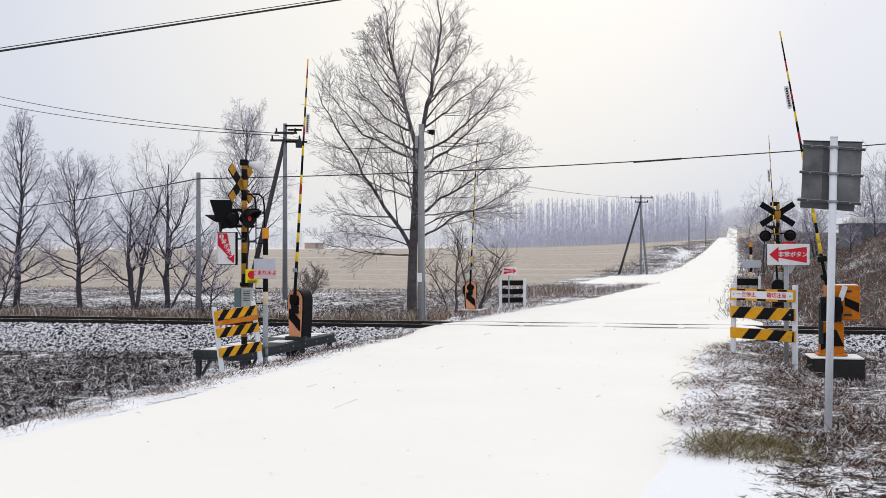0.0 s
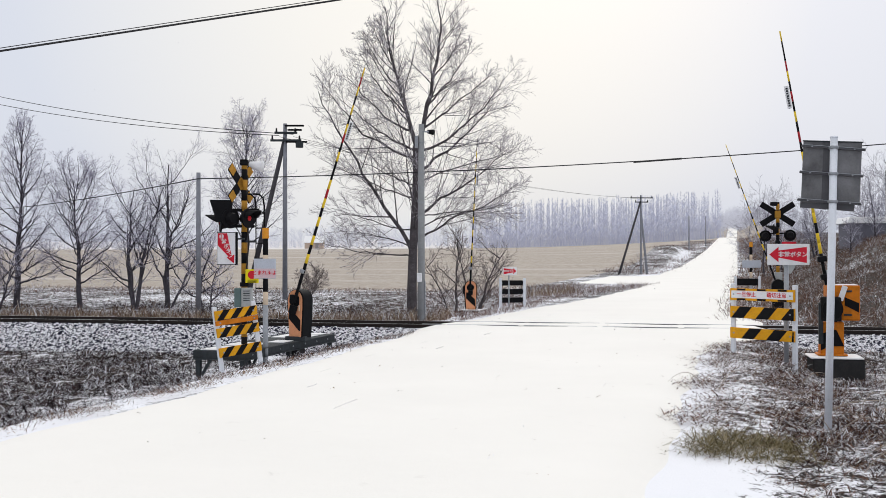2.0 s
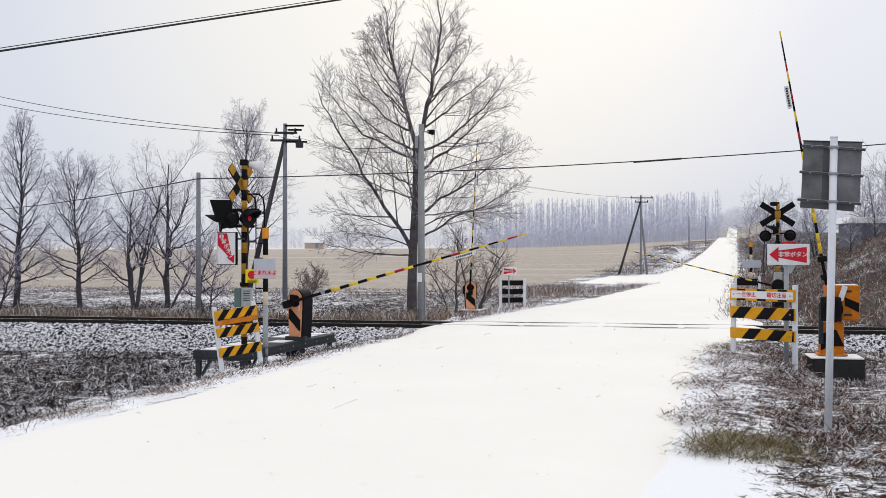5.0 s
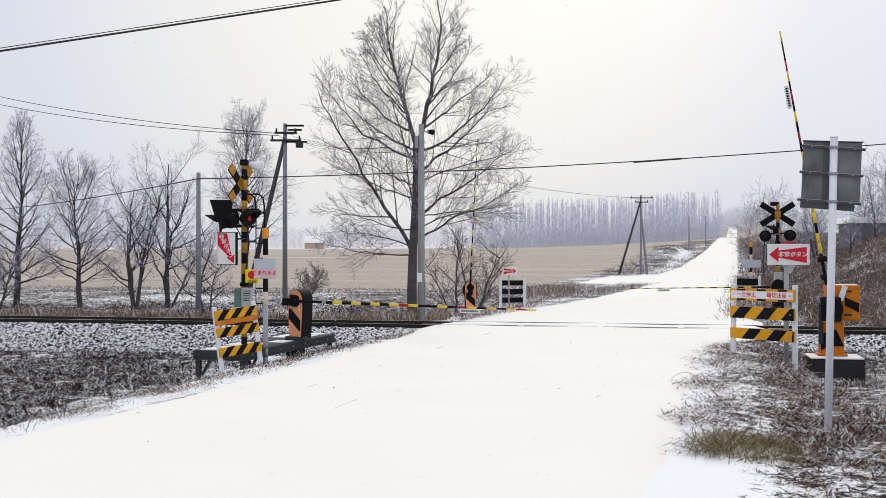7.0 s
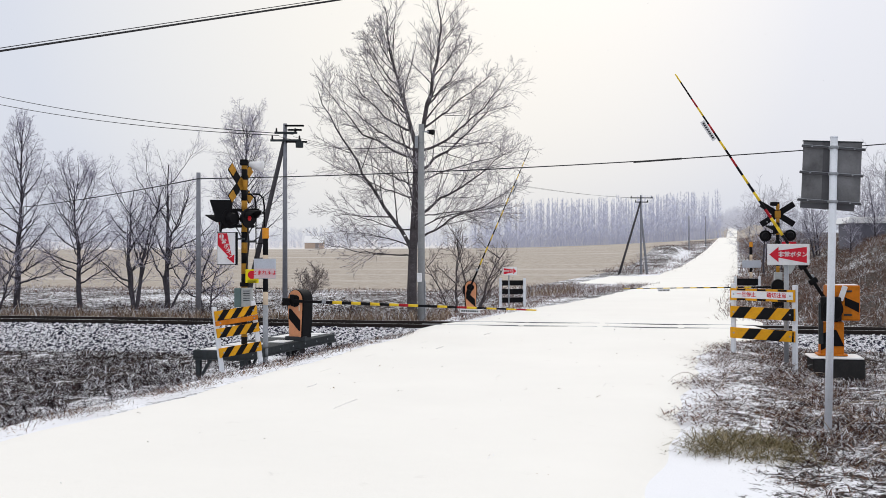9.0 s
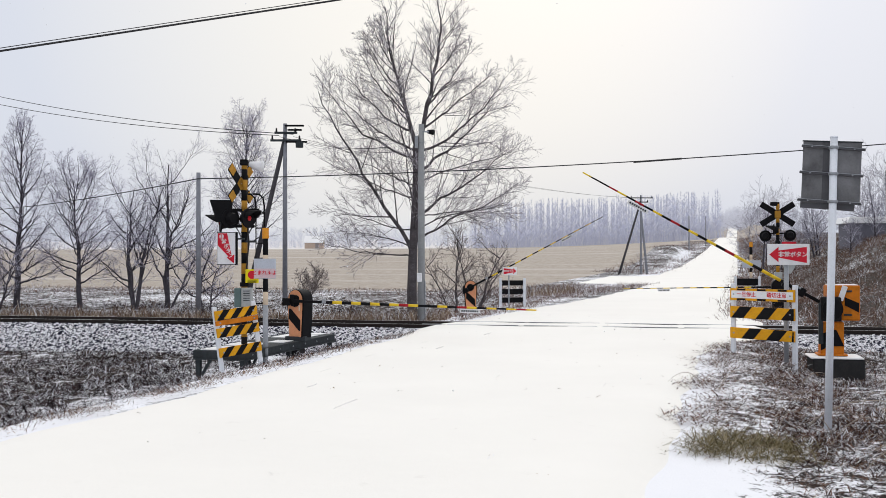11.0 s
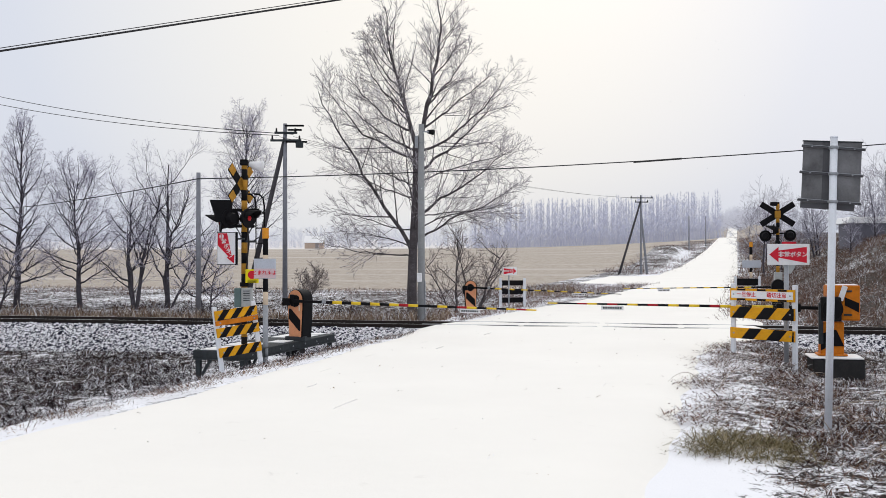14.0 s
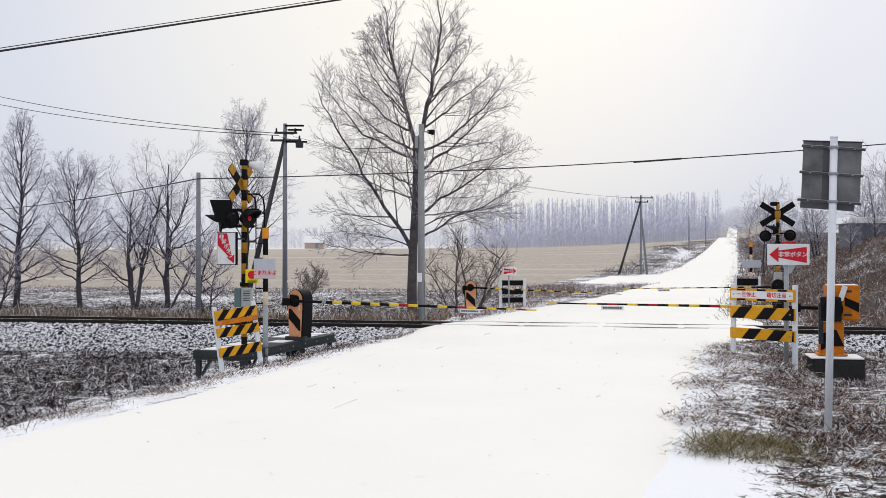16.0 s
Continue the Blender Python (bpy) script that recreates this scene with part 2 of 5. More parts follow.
# ---- ground, road and track ----
def build_ground():
    us = np.concatenate([np.arange(-30, 60, 0.5), np.arange(60, 140, 2.0), np.geomspace(140, 1600, 60)])
    vs = np.concatenate([-np.geomspace(1400, 26, 40), np.arange(-25.5, 26, 0.5), np.geomspace(26, 1400, 40)])
    uu, vv = np.meshgrid(us, vs, indexing="ij")
    x, y = uu * ROAD.x + vv * ACROSS.x, uu * ROAD.y + vv * ACROSS.y
    z = land_height(x, y)
    rng = np.random.default_rng(4)
    off_road = (vv < -7.0) | (vv > -0.3)
    z = z + np.where(off_road & (uu < 62), rng.normal(0, 0.010, z.shape), 0.0) - np.where(off_road, 0, 0.06)
    nv = len(vs)
    verts = np.stack([x, y, z], -1).reshape(-1, 3)
    faces = [(i * nv + j, i * nv + j + 1, (i + 1) * nv + j + 1, (i + 1) * nv + j) for i in range(len(us) - 1) for j in range(nv - 1)]
    ob = mesh_part("ground", verts, [f[::-1] for f in faces], LAND, smooth=True)
    tagged(ob, "verges and banks of dead grass under thin snow", "ground", kind="structure")
    ob.data.materials.append(FIELD)
    w = -x * TRACK.y + (y - TRACK_MID.y) * TRACK.x
    is_field = ((vv < -12) & (w > 27)) | (uu > 250)
    deep = 0.16 * np.exp(-((vv + 0.5) / 0.5) ** 2) + 0.22 * np.exp(-((vv + 7.3) / 0.8) ** 2)
    deep = deep - 0.0 * ((vv < -9) & (w > 7)) + 0.05 * smooth_step(9.5, 7.5, uu) * (vv > -0.5) - 0.10 * ((vv > 1.5) & (w > 2)) + 0.16 * ((vv > -10.2) & (vv < -7.6) & (w < -2) & (uu > 13.0)) - 0.03 * ((vv < -9.0) & (w < -2)) - 0.02 * smooth_step(-0.3, 1.0, vv) * (w < -2) * smooth_step(8.0, 10.0, uu) + 0.2 * np.exp(-((vv + 0.45) / 0.55) ** 2) * smooth_step(12.0, 9.5, uu) - 0.35 * ((vv < -8) & (w > 2) & (w < 6.5)) - 0.02 * ((uu > 90) & (vv < -9)) * ~is_field - 0.02 * ((uu > 90) & (vv > -9) & (vv < -5))
    deep = np.where(is_field, 0.75 * smooth_step(430, 500, uu) * (vv < -60), deep)
    attr = ob.data.attributes.new("snow_depth", "FLOAT", "POINT")
    attr.data.foreach_set("value", deep.reshape(-1).astype(np.float32))
    idx = is_field[:-1, :-1].reshape(-1).astype(int)
    ob.data.polygons.foreach_set("material_index", idx.tolist())
    return ob


def build_road():
    us = np.concatenate([np.arange(-30, 60, 0.25), np.arange(60, 340, 4.0), np.geomspace(345, 1500, 40)])
    left = np.interp(us, [-30, 12, 20, 24, 26, 30, 34, 40, 62, 76, 100, 130, 190], [-6.9, -6.5, -6.7, -7.1, -6.6, -6.4, -5.9, -5.3, -5.3, -6.2, -6.6, -5.9, -5.3])
    right = np.interp(us, [-30, 18.5, 21, 23, 28, 31, 38, 60], [-0.6, -0.6, -0.1, 0.75, 0.6, -0.1, -0.25, 0.1])
    left = left + (0.05 * np.sin(us * 1.3) + 0.03 * np.sin(us * 3.4 + 1)) * (us < 60)
    right = right + (0.04 * np.sin(us * 1.2 + 2) + 0.03 * np.sin(us * 3.7)) * (us < 60)
    n = 25
    verts, faces = [], []
    for i, u in enumerate(us):
        for j in range(n):
            f = j / (n - 1)
            v = left[i] + (right[i] - left[i]) * f
            edge = min(f, 1 - f) * (right[i] - left[i])
            z = float(road_height(u)) + 0.03 * min(1, edge / 0.5) - (0.06 if edge <= 0 else 0)
            # shallow wheel tracks pressed into the snow
            z -= 0.012 * (math.exp(-((f - 0.3) * 9) ** 2) + math.exp(-((f - 0.7) * 9) ** 2))
            verts.append((u * ROAD.x + v * ACROSS.x, u * ROAD.y + v * ACROSS.y, z))
    for i in range(len(us) - 1):
        for j in range(n - 1):
            a = i * n + j
            faces.append((a, a + 1, a + n + 1, a + n)[::-1])
    ob = mesh_part("road", verts, faces, SNOW, smooth=True)
    tagged(ob, "straight country road under smooth packed white snow", "road", kind="structure")
    # the farm track that turns off to the field
    verts, faces = [], []
    for i in range(5):
        v = -4.9 - i * 1.3
        for j in range(8):
            u = 66 + j * 3.6 + 0.5 * i * (j < 1) - 0.35 * i * (j > 6)
            p = at(u, v)
            verts.append((p.x, p.y, p.z + (0.035 if 0 < j < 7 and i > 0 else -0.05)))
    for i in range(4):
        for j in range(7):
            a = i * 8 + j
            faces.append((a, a + 1, a + 9, a + 8))
    side = mesh_part("side_road", verts, faces, SNOW, smooth=True)
    tagged(side, "snow-covered farm track branching off the road", "road", kind="structure")


def along_track(s, w, z):
    p = TRACK_MID + TRACK * s + Vector((-TRACK.y, TRACK.x, 0)) * w
    return Vector((p.x, p.y, z))


ROAD_LEFT_S, ROAD_RIGHT_S = -0.4, 8.0        # where the snowed-over crossing lies along the track


GROOVE = snow_material("grey_groove_strip", (0.66, 0.66, 0.69), 0.5)


def build_track():
    profile = [(-0.055, -0.15), (0.055, -0.15), (0.055, -0.135), (0.012, -0.12), (0.012, -0.045), (0.035, -0.035), (0.035, 0.0), (-0.035, 0.0), (-0.035, -0.035), (-0.012, -0.045), (-0.012, -0.12), (-0.055, -0.135)]
    for w in (-0.57, 0.57):
        verts, faces = [], []
        k = len(profile)
        for s in (-150, 150):
            for a, z in profile:
                verts.append(tuple(along_track(s, w + a, z + 0.027)))
        for i in range(k):
            faces.append((i, (i + 1) % k, k + (i + 1) % k, k + i))
        rail = mesh_part("rail", verts, faces, RAIL_RUST)
        tagged(rail, "dark rusty steel rail dusted with snow", "rail", group="railway track", kind="structure")
        for s0, s1 in ((-150, ROAD_LEFT_S), (ROAD_RIGHT_S, 150)):
            bm = bmesh.new()
            vs = [bm.verts.new(along_track(s, w + a, 0.031)) for s, a in ((s0, 0.005), (s1, 0.005), (s1, 0.033), (s0, 0.033))]
            bm.faces.new(vs)
            part("rail_snow", bm, SNOW_SOFT, rail)
        # Raised grey strips stand in for the darker flangeway grooves across the road.
        strip_w = w + 0.06
        for k in range(14):
            s0 = ROAD_LEFT_S + (ROAD_RIGHT_S - ROAD_LEFT_S) * k / 14
            s1 = s0 + (ROAD_RIGHT_S - ROAD_LEFT_S) / 14 * (0.97 if k % 3 else 0.8)
            bm = bmesh.new()
            add_box(bm, tuple(along_track((s0 + s1) / 2, strip_w, 0.032)), (s1 - s0, 0.03, 0.014), 0, None)
            bmesh.ops.rotate(bm, cent=along_track((s0 + s1) / 2, strip_w, 0.032), matrix=Matrix.Rotation(radians(TRACK_TURN), 3, "Z"), verts=bm.verts)
            part("groove_strip", bm, GROOVE, rail, "thin grey strip drawn as the dark rail groove")
    # ballast bed
    sec = [(-2.75, -0.80), (-1.75, -0.13), (-0.9, -0.062), (0.9, -0.062), (1.75, -0.13), (2.9, -0.95)]
    ss = np.arange(-60, 61, 1.5)
    verts, faces = [], []
    for s in ss:
        for w, z in sec:
            verts.append(tuple(along_track(s, w, z)))
    k = len(sec)
    for i in range(len(ss) - 1):
        for j in range(k - 1):
            a = i * k + j
            faces.append((a, a + 1, a + k + 1, a + k)[::-1])
    m, n, l, b = shader("snowy_ballast_bed", 0.95)
    f1, f2 = noise_node(n, l, 17.0, 7.0, 0.78), noise_node(n, l, 3.0)
    r = ramp_node(n, l, f1.outputs["Fac"], [(0.45, (0.016, 0.016, 0.030)), (0.485, (0.20, 0.20, 0.25)), (0.515, (0.82, 0.83, 0.87))])
    l.new(r.outputs[0], b.inputs["Base Color"])
    bump_node(n, l, b, f1.outputs["Fac"], 0.8, 0.06)
    bed = mesh_part("track_bed", verts, faces, m)
    tagged(bed, "railway ballast bed half covered with snow", "track bed", kind="structure")
    # loose stones
    rng = np.random.default_rng(21)
    base = np.array([(-1, -1, 0), (1, -1, 0), (1, 1, 0), (-1, 1, 0), (-0.55, -0.5, 1), (0.6, -0.45, 0.85), (0.5, 0.6, 1.05), (-0.6, 0.45, 0.8)], float)
    quads = [(0, 1, 5, 4), (1, 2, 6, 5), (2, 3, 7, 6), (3, 0, 4, 7), (4, 5, 6, 7)]
    verts, faces = [], []
    for i in range(22000):
        s = rng.uniform(-19, 16)
        if ROAD_LEFT_S - 0.3 < s < ROAD_RIGHT_S + 0.3:
            continue
        w = rng.uniform(-2.45, 1.9)
        if min(abs(w - 0.57), abs(w + 0.57)) < 0.1:
            continue
        z = np.interp(w, [a for a, _ in sec], [c for _, c in sec]) - 0.01
        size = rng.uniform(0.015, 0.032)
        ang = rng.uniform(0, 6.28)
        pts = base * rng.uniform(0.7, 1.2, (8, 3)) * (size, size, size * rng.uniform(0.8, 1.5))
        c, sn = math.cos(ang), math.sin(ang)
        o = along_track(s, w, float(z))
        off = len(verts)
        for p in pts:
            verts.append((o.x + p[0] * c - p[1] * sn, o.y + p[0] * sn + p[1] * c, o.z + p[2]))
        faces += [tuple(off + q for q in f) for f in quads]
    stones = mesh_part("ballast_stones", verts, faces, strands("ballast_stone", [(0.0, (0.012, 0.012, 0.022)), (0.52, (0.035, 0.035, 0.06)), (0.57, (0.22, 0.21, 0.22)), (0.60, (0.78, 0.76, 0.82)), (1.0, (0.82, 0.83, 0.86))]))
    tagged(stones, "loose dark ballast stones with snow between them", "ballast", kind="stuff")


build_ground()
build_road()
build_track()


# ---- crossing gates ----
CREAM = worn("cream_paint", (0.72, 0.58, 0.44), 0.85)
def boom_parts(boom, length, colours, plate_at, fat=1.0):
    """A tapered striped boom along +x from its pivot, with a hanging plate."""
    n = len(colours)
    step = (length - 0.62) / n
    part("clamp", box((0.30, 0, 0), (0.68, 0.055, 0.058), 0.01), BLACK, boom)
    part("counterweight", box((-0.17, 0, -0.02), (0.16, 0.09, 0.15), 0.015), BLACK, boom)
    for i, c in enumerate(colours):
        x0 = 0.6 + i * step
        r0 = (0.034 - 0.020 * i / n) * fat
        r1 = (0.034 - 0.020 * (i + 1) / n) * fat
        part("boom_band", tube((x0, 0, 0), (x0 + step, 0, 0), r0, r1, 10), c, boom, smooth=True)
    bm = box((plate_at, 0, -0.066), (0.40, 0.012, 0.078), 0.003)
    plate = part("plate", bm, WHITE, boom, "small white hanging plate")
    for k in range(8):
        for side in (-1, 1):
            part("lettering_bar", box((plate_at - 0.15 + 0.043 * k, side * 0.009, -0.066), (0.030, 0.004, 0.034), 0), DARK_STEEL, plate)
    part("hook", box((0.62, -0.02, 0.02), (0.08, 0.07, 0.09), 0.015), STEEL, boom, "grey boom clamp")


def slab_gate(m, colours, plate_at, label, turn=0.0, fat=1.0):
    """A slim rounded gate machine, striped orange and black on its face; local +x is where the boom lies."""
    g = thing("crossing_gate", label, "crossing gate", m, "crossing gates")
    spin = pose(0, 0, 0, 0, 0, turn)
    outline = [(-0.17, 0.0), (0.17, 0.0), (0.21, 0.62)] + [(0.21 * math.cos(a), 0.76 + 0.21 * math.sin(a)) for a in np.linspace(0.0, math.pi, 13)] + [(-0.21, 0.62)]
    body = part("body", prism(outline, 0.30, 0.012), BLACK, g, m=spin @ pose(0, -0.02, 0))
    face = [(x * 0.86, 0.02 + z * 0.965) for x, z in outline]
    part("face_plate", prism(face, 0.014, 0.003), DULL_ORANGE, g, "faded orange face", m=spin @ pose(0, -0.038, 0))
    part("stripe", prism([(-0.15, 0.58), (-0.10, 0.58), (0.14, 0.36), (0.14, 0.14), (0.11, 0.14), (-0.15, 0.38)], 0.006), BLACK, g, m=spin @ pose(0, -0.046, 0))
    part("pivot_disc", tube((0, -0.075, 0.74), (0, -0.03, 0.74), 0.118, 0.118, 24), BLACK, g)
    part("base_plate", box((0, 0.13, -0.02), (0.42, 0.40, 0.094), 0.006), DARK_STEEL, g)
    part("side_box", box((-0.225, 0.10, 0.66), (0.06, 0.16, 0.26), 0.02), RUBBER, g, m=spin)
    if turn < 0:
        bm = bmesh.new()
        add_box(bm, (-0.06, -0.085, 0.81), (0.09, 0.05, 0.12), 0.015)
        add_box(bm, (-0.05, -0.09, 0.72), (0.06, 0.04, 0.16), 0.012)
        part("crank", bm, BLACK, g)
        part("latch", box((0.09, -0.075, 0.60), (0.025, 0.02, 0.12), 0.005), CREAM, g)
    boom = new("boom")
    boom.parent = g
    boom_parts(boom, 4.86, colours, plate_at, fat)
    return g, boom


Y, K, R = BOOM_YELLOW, BLACK, BAND_RED
GATE_NEAR_LEFT, BOOM_NEAR_LEFT = slab_gate(
    pose(-2.95, 21.0, 0.0, 0, 0, TRACK_TURN + 1.0), [K, Y, K, Y, K, Y, K, Y, R, Y, K, K, Y, K, R, Y, K, Y, K, Y, R, Y], 3.55,
    "level crossing gate in faded orange and black beside the tracks", -21)
GATE_FAR_LEFT, BOOM_FAR_LEFT = slab_gate(
    pose(0.90, 34.0, -0.16, 0, 0, TRACK_TURN), [K, Y, K, Y, K, Y, K, Y, K, Y, K, Y, K, Y, K, Y, K, Y, K, K], 3.5,
    "level crossing gate with faded orange face across the tracks", 12, 0.72)


def cabinet_gate(m, colours, plate_at, label):
    """A heavier gate machine: an orange cabinet on a pedestal; local +x is where the boom lies, +y its front."""
    g = thing("crossing_gate", label, "crossing gate", m, "crossing gates")
    part("pedestal", box((0.0, 0.0, 0.29), (0.38, 0.30, 0.56), 0.02), ORANGE, g)
    part("pedestal_foot", box((0.0, 0.0, 0.012), (0.48, 0.40, 0.03), 0.006), ORANGE, g)
    part("pedestal_stripe", prism([(-0.19, 0.10), (0.06, 0.10), (0.19, 0.02), (0.19, 0.30), (0.02, 0.38), (-0.06, 0.38)], 0.006), BLACK, g, m=pose(0, 0.152, 0.06))
    cab = part("cabinet", box((-0.17, 0.0, 0.90), (0.54, 0.36, 0.60), 0.02), ORANGE, g)
    part("cabinet_door", box((-0.29, 0.186, 0.90), (0.28, 0.014, 0.56), 0.006), ORANGE, cab)
    for z in (0.70, 1.10):
        part("hinge", box((-0.24, 0.198, z), (0.13, 0.018, 0.035), 0.006), DARK_STEEL, cab)
    part("door_stripe", prism([(-0.42, 0.74), (-0.19, 0.86), (-0.19, 1.0), (-0.42, 0.90)], 0.006), BLACK, cab, m=pose(0, 0.194, 0))
    part("snow_cap", box((-0.17, 0, 1.206), (0.48, 0.32, 0.015), 0.006), SNOW_SOFT, cab)
    part("drive_box", box((0.04, 0.235, 0.80), (0.34, 0.10, 0.42), 0.03), RUBBER, g)
    part("pivot_disc", tube((0.02, 0.20, 0.80), (0.02, 0.32, 0.80), 0.17, 0.17, 24), BLACK, g)
    part("guard", box((0.20, 0.22, 0.55), (0.07, 0.10, 0.70), 0.01), DARK_STEEL, g)
    part("reflector_arm", box((0.19, 0.26, 1.06), (0.09, 0.03, 0.26), 0.008, pose(0, 0, 0, 0, -18, 0)), WHITE, g)
    boom = new("boom")
    boom.parent = g
    boom_parts(boom, 4.90, colours, plate_at, 0.88)
    for x in (0.55, 0.86):
        part("clamp_bolt", box((x, 0.0, 0.0), (0.10, 0.15, 0.15), 0.02), BLACK, boom)
    return g, boom


GATE_NEAR_RIGHT, BOOM_NEAR_RIGHT = cabinet_gate(
    pose(6.68, 18.0, -0.05, 0, 0, TRACK_TURN + 180), [K, K, Y, Y, K, Y, Y, R, K, Y, K, Y, K, R, K, Y, K, R, K, Y, R, K, K, Y], 3.72,
    "orange level crossing gate cabinet on a snowy concrete block")
GATE_FAR_RIGHT, BOOM_FAR_RIGHT = slab_gate(
    pose(10.66, 33.3, -0.10, 0, 0, TRACK_TURN + 180), [K, Y, K, Y, K, Y, K, Y, K, Y, K, Y, K, Y, K, Y, K, Y, K, Y], 3.55,
    "level crossing gate seen from its black back across the tracks", fat=0.72)
PAD = thing("gate_footing", "small concrete pad with snow under the far gate", "footing", pose(0.95, 33.9, -0.20, 0, 0, TRACK_TURN))
part("pad", box((0, 0, 0), (0.80, 0.55, 0.10), 0.015), DARK_CONCRETE, PAD)
part("snow_layer", box((0, 0, 0.056), (0.78, 0.53, 0.02), 0.008), SNOW_SOFT, PAD)
BLOCK = thing("concrete_block", "dark concrete footing with snow on top under the gate", "footing", pose(6.62, 18.0, -0.08, 0, 0, TRACK_TURN))
part("block", box((0.13, 0, -0.30), (0.84, 0.75, 0.58), 0.03), DARK_CONCRETE, BLOCK)
part("snow_layer", box((0.10, -0.02, 0.004), (0.86, 0.74, 0.03), 0.014), SNOW_SOFT, BLOCK)


# ---- crossing signal masts ----
def stripes(parent, x, y, z0, z1, r, step=0.19, first=0):
    z, i = z0, first
    while z < z1 - 0.01:
        e = min(z + step, z1)
        part("mast_band", tube((x, y, z), (x, y, e), r, r, 14), (BLACK, DULL_YELLOW)[i % 2], parent, smooth=True)
        z, i = e, i + 1


def arm_board(parent, angle, back=False):
    """One arm of the crossbuck: a bevelled board with alternating fields."""
    arm = part("crossbuck_arm", box((0, 0, 0), (1.22 if back else 0.90, 0.03, 0.19 if back else 0.17), 0.006), BLACK, parent, m=pose(0, 0, 3.12 if not back else 3.07, 0, angle, 0))
    if not back:
        for k in (-2, 0, 2):
            x = k * 0.185
            part("yellow_field", prism([(x - 0.09, -0.08), (x + 0.09, -0.08), (x + 0.09, 0.08), (x - 0.09, 0.08)], 0.006), DULL_YELLOW, arm, m=pose(0, -0.0215, 0))


def warning_lamp(parent, m, lit, label=""):
    """Round backboard, hood and red lens, facing local -y."""
    disc = part("lamp_board", tube((0, 0.0, 0), (0, 0.03, 0), 0.185, 0.185, 28), BLACK, parent, label, m)
    part("lamp_housing", tube((0, 0.03, 0), (0, 0.16, 0), 0.13, 0.09, 20), BLACK, disc)
    bm = bmesh.new()
    for k in range(9):
        a0, a1 = math.pi * (0.02 + 0.96 * k / 9), math.pi * (0.02 + 0.96 * (k + 1) / 9)
        r0, r1 = 0.14, 0.15
        depth = [-0.24 * math.sin(a) - 0.04 for a in (a0, a1)]
        q = [(r0, a0), (r0, a1), (r1, a1), (r1, a0)]
        front = [bm.verts.new((r * math.cos(a), 0.0, r * math.sin(a))) for r, a in q]
        back = [bm.verts.new((r * math.cos(a), d, r * math.sin(a))) for (r, a), d in zip(q, (depth[0], depth[1], depth[1], depth[0]))]
        for i in range(4):
            bm.faces.new((front[i], front[(i + 1) % 4], back[(i + 1) % 4], back[i]))
        bm.faces.new(back)
    part("lamp_hood", bm, BLACK, disc)
    bm = bmesh.new()
    bmesh.ops.create_uvsphere(bm, u_segments=20, v_segments=10, radius=0.048)
    bmesh.ops.scale(bm, vec=(1, 0.35, 1), verts=bm.verts)
    bmesh.ops.translate(bm, vec=(0, -0.012, 0), verts=bm.verts)
    part("lamp_lens", bm, LENS_LIT if lit else LENS_DARK, disc, "red lens", smooth=True)


LENS_LIT = glow("lit_red_lens", (0.40, 0.006, 0.012), 0.16)
LENS_DARK = worn("dark_red_lens", (0.10, 0.008, 0.01), 0.8, rough=0.15)
YELLOW_SIGN = worn("bright_yellow_sign", (0.88, 0.72, 0.02), 0.9, dirty=0.1)
AMBER = worn("amber_lamp_glass", (0.75, 0.30, 0.02), 0.8, rough=0.25)


def text_part(name, words, size, material, parent, m, label=""):
    c = bpy.data.curves.new(name, "FONT")
    c.body, c.size, c.extrude, c.align_x, c.align_y = words, size, 0.002, "CENTER", "CENTER"
    c.offset = size * 0.012
    tmp = new("lettering_source", c)
    me = bpy.data.meshes.new_from_object(tmp.evaluated_get(bpy.context.evaluated_depsgraph_get()))
    bpy.data.objects.remove(tmp)
    me.materials.clear()
    me.materials.append(material)
    ob = new(name, me)
    ob.parent = parent
    ob.matrix_basis = m
    if label:
        ob["label"] = label
    return ob


def arrow_sign(parent, w, h, m, flip=False, words="非常ボタン", vertical=False):
    """White board with a broad red arrow that narrows from its butt to its head."""
    board = part("sign_board", box((0, 0, 0), (w, 0.035, h), 0.008), WHITE, parent, "white board with red arrow", m)
    s = -1 if flip else 1
    a = [(-0.46, 0.0), (-0.24, 0.36), (-0.24, 0.19), (0.43, 0.36), (0.43, -0.40), (-0.24, -0.15), (-0.24, -0.36)]
    part("red_arrow", prism([(s * x * w, z * h) for x, z in a], 0.004), RED, board, "red arrow", m=pose(0, -0.0225, 0))
    text_part("sign_lettering", words, h * 0.27, WHITE, board, pose(s * 0.10 * w, -0.026, -0.01 * h, 90, 0, 0))
    return board


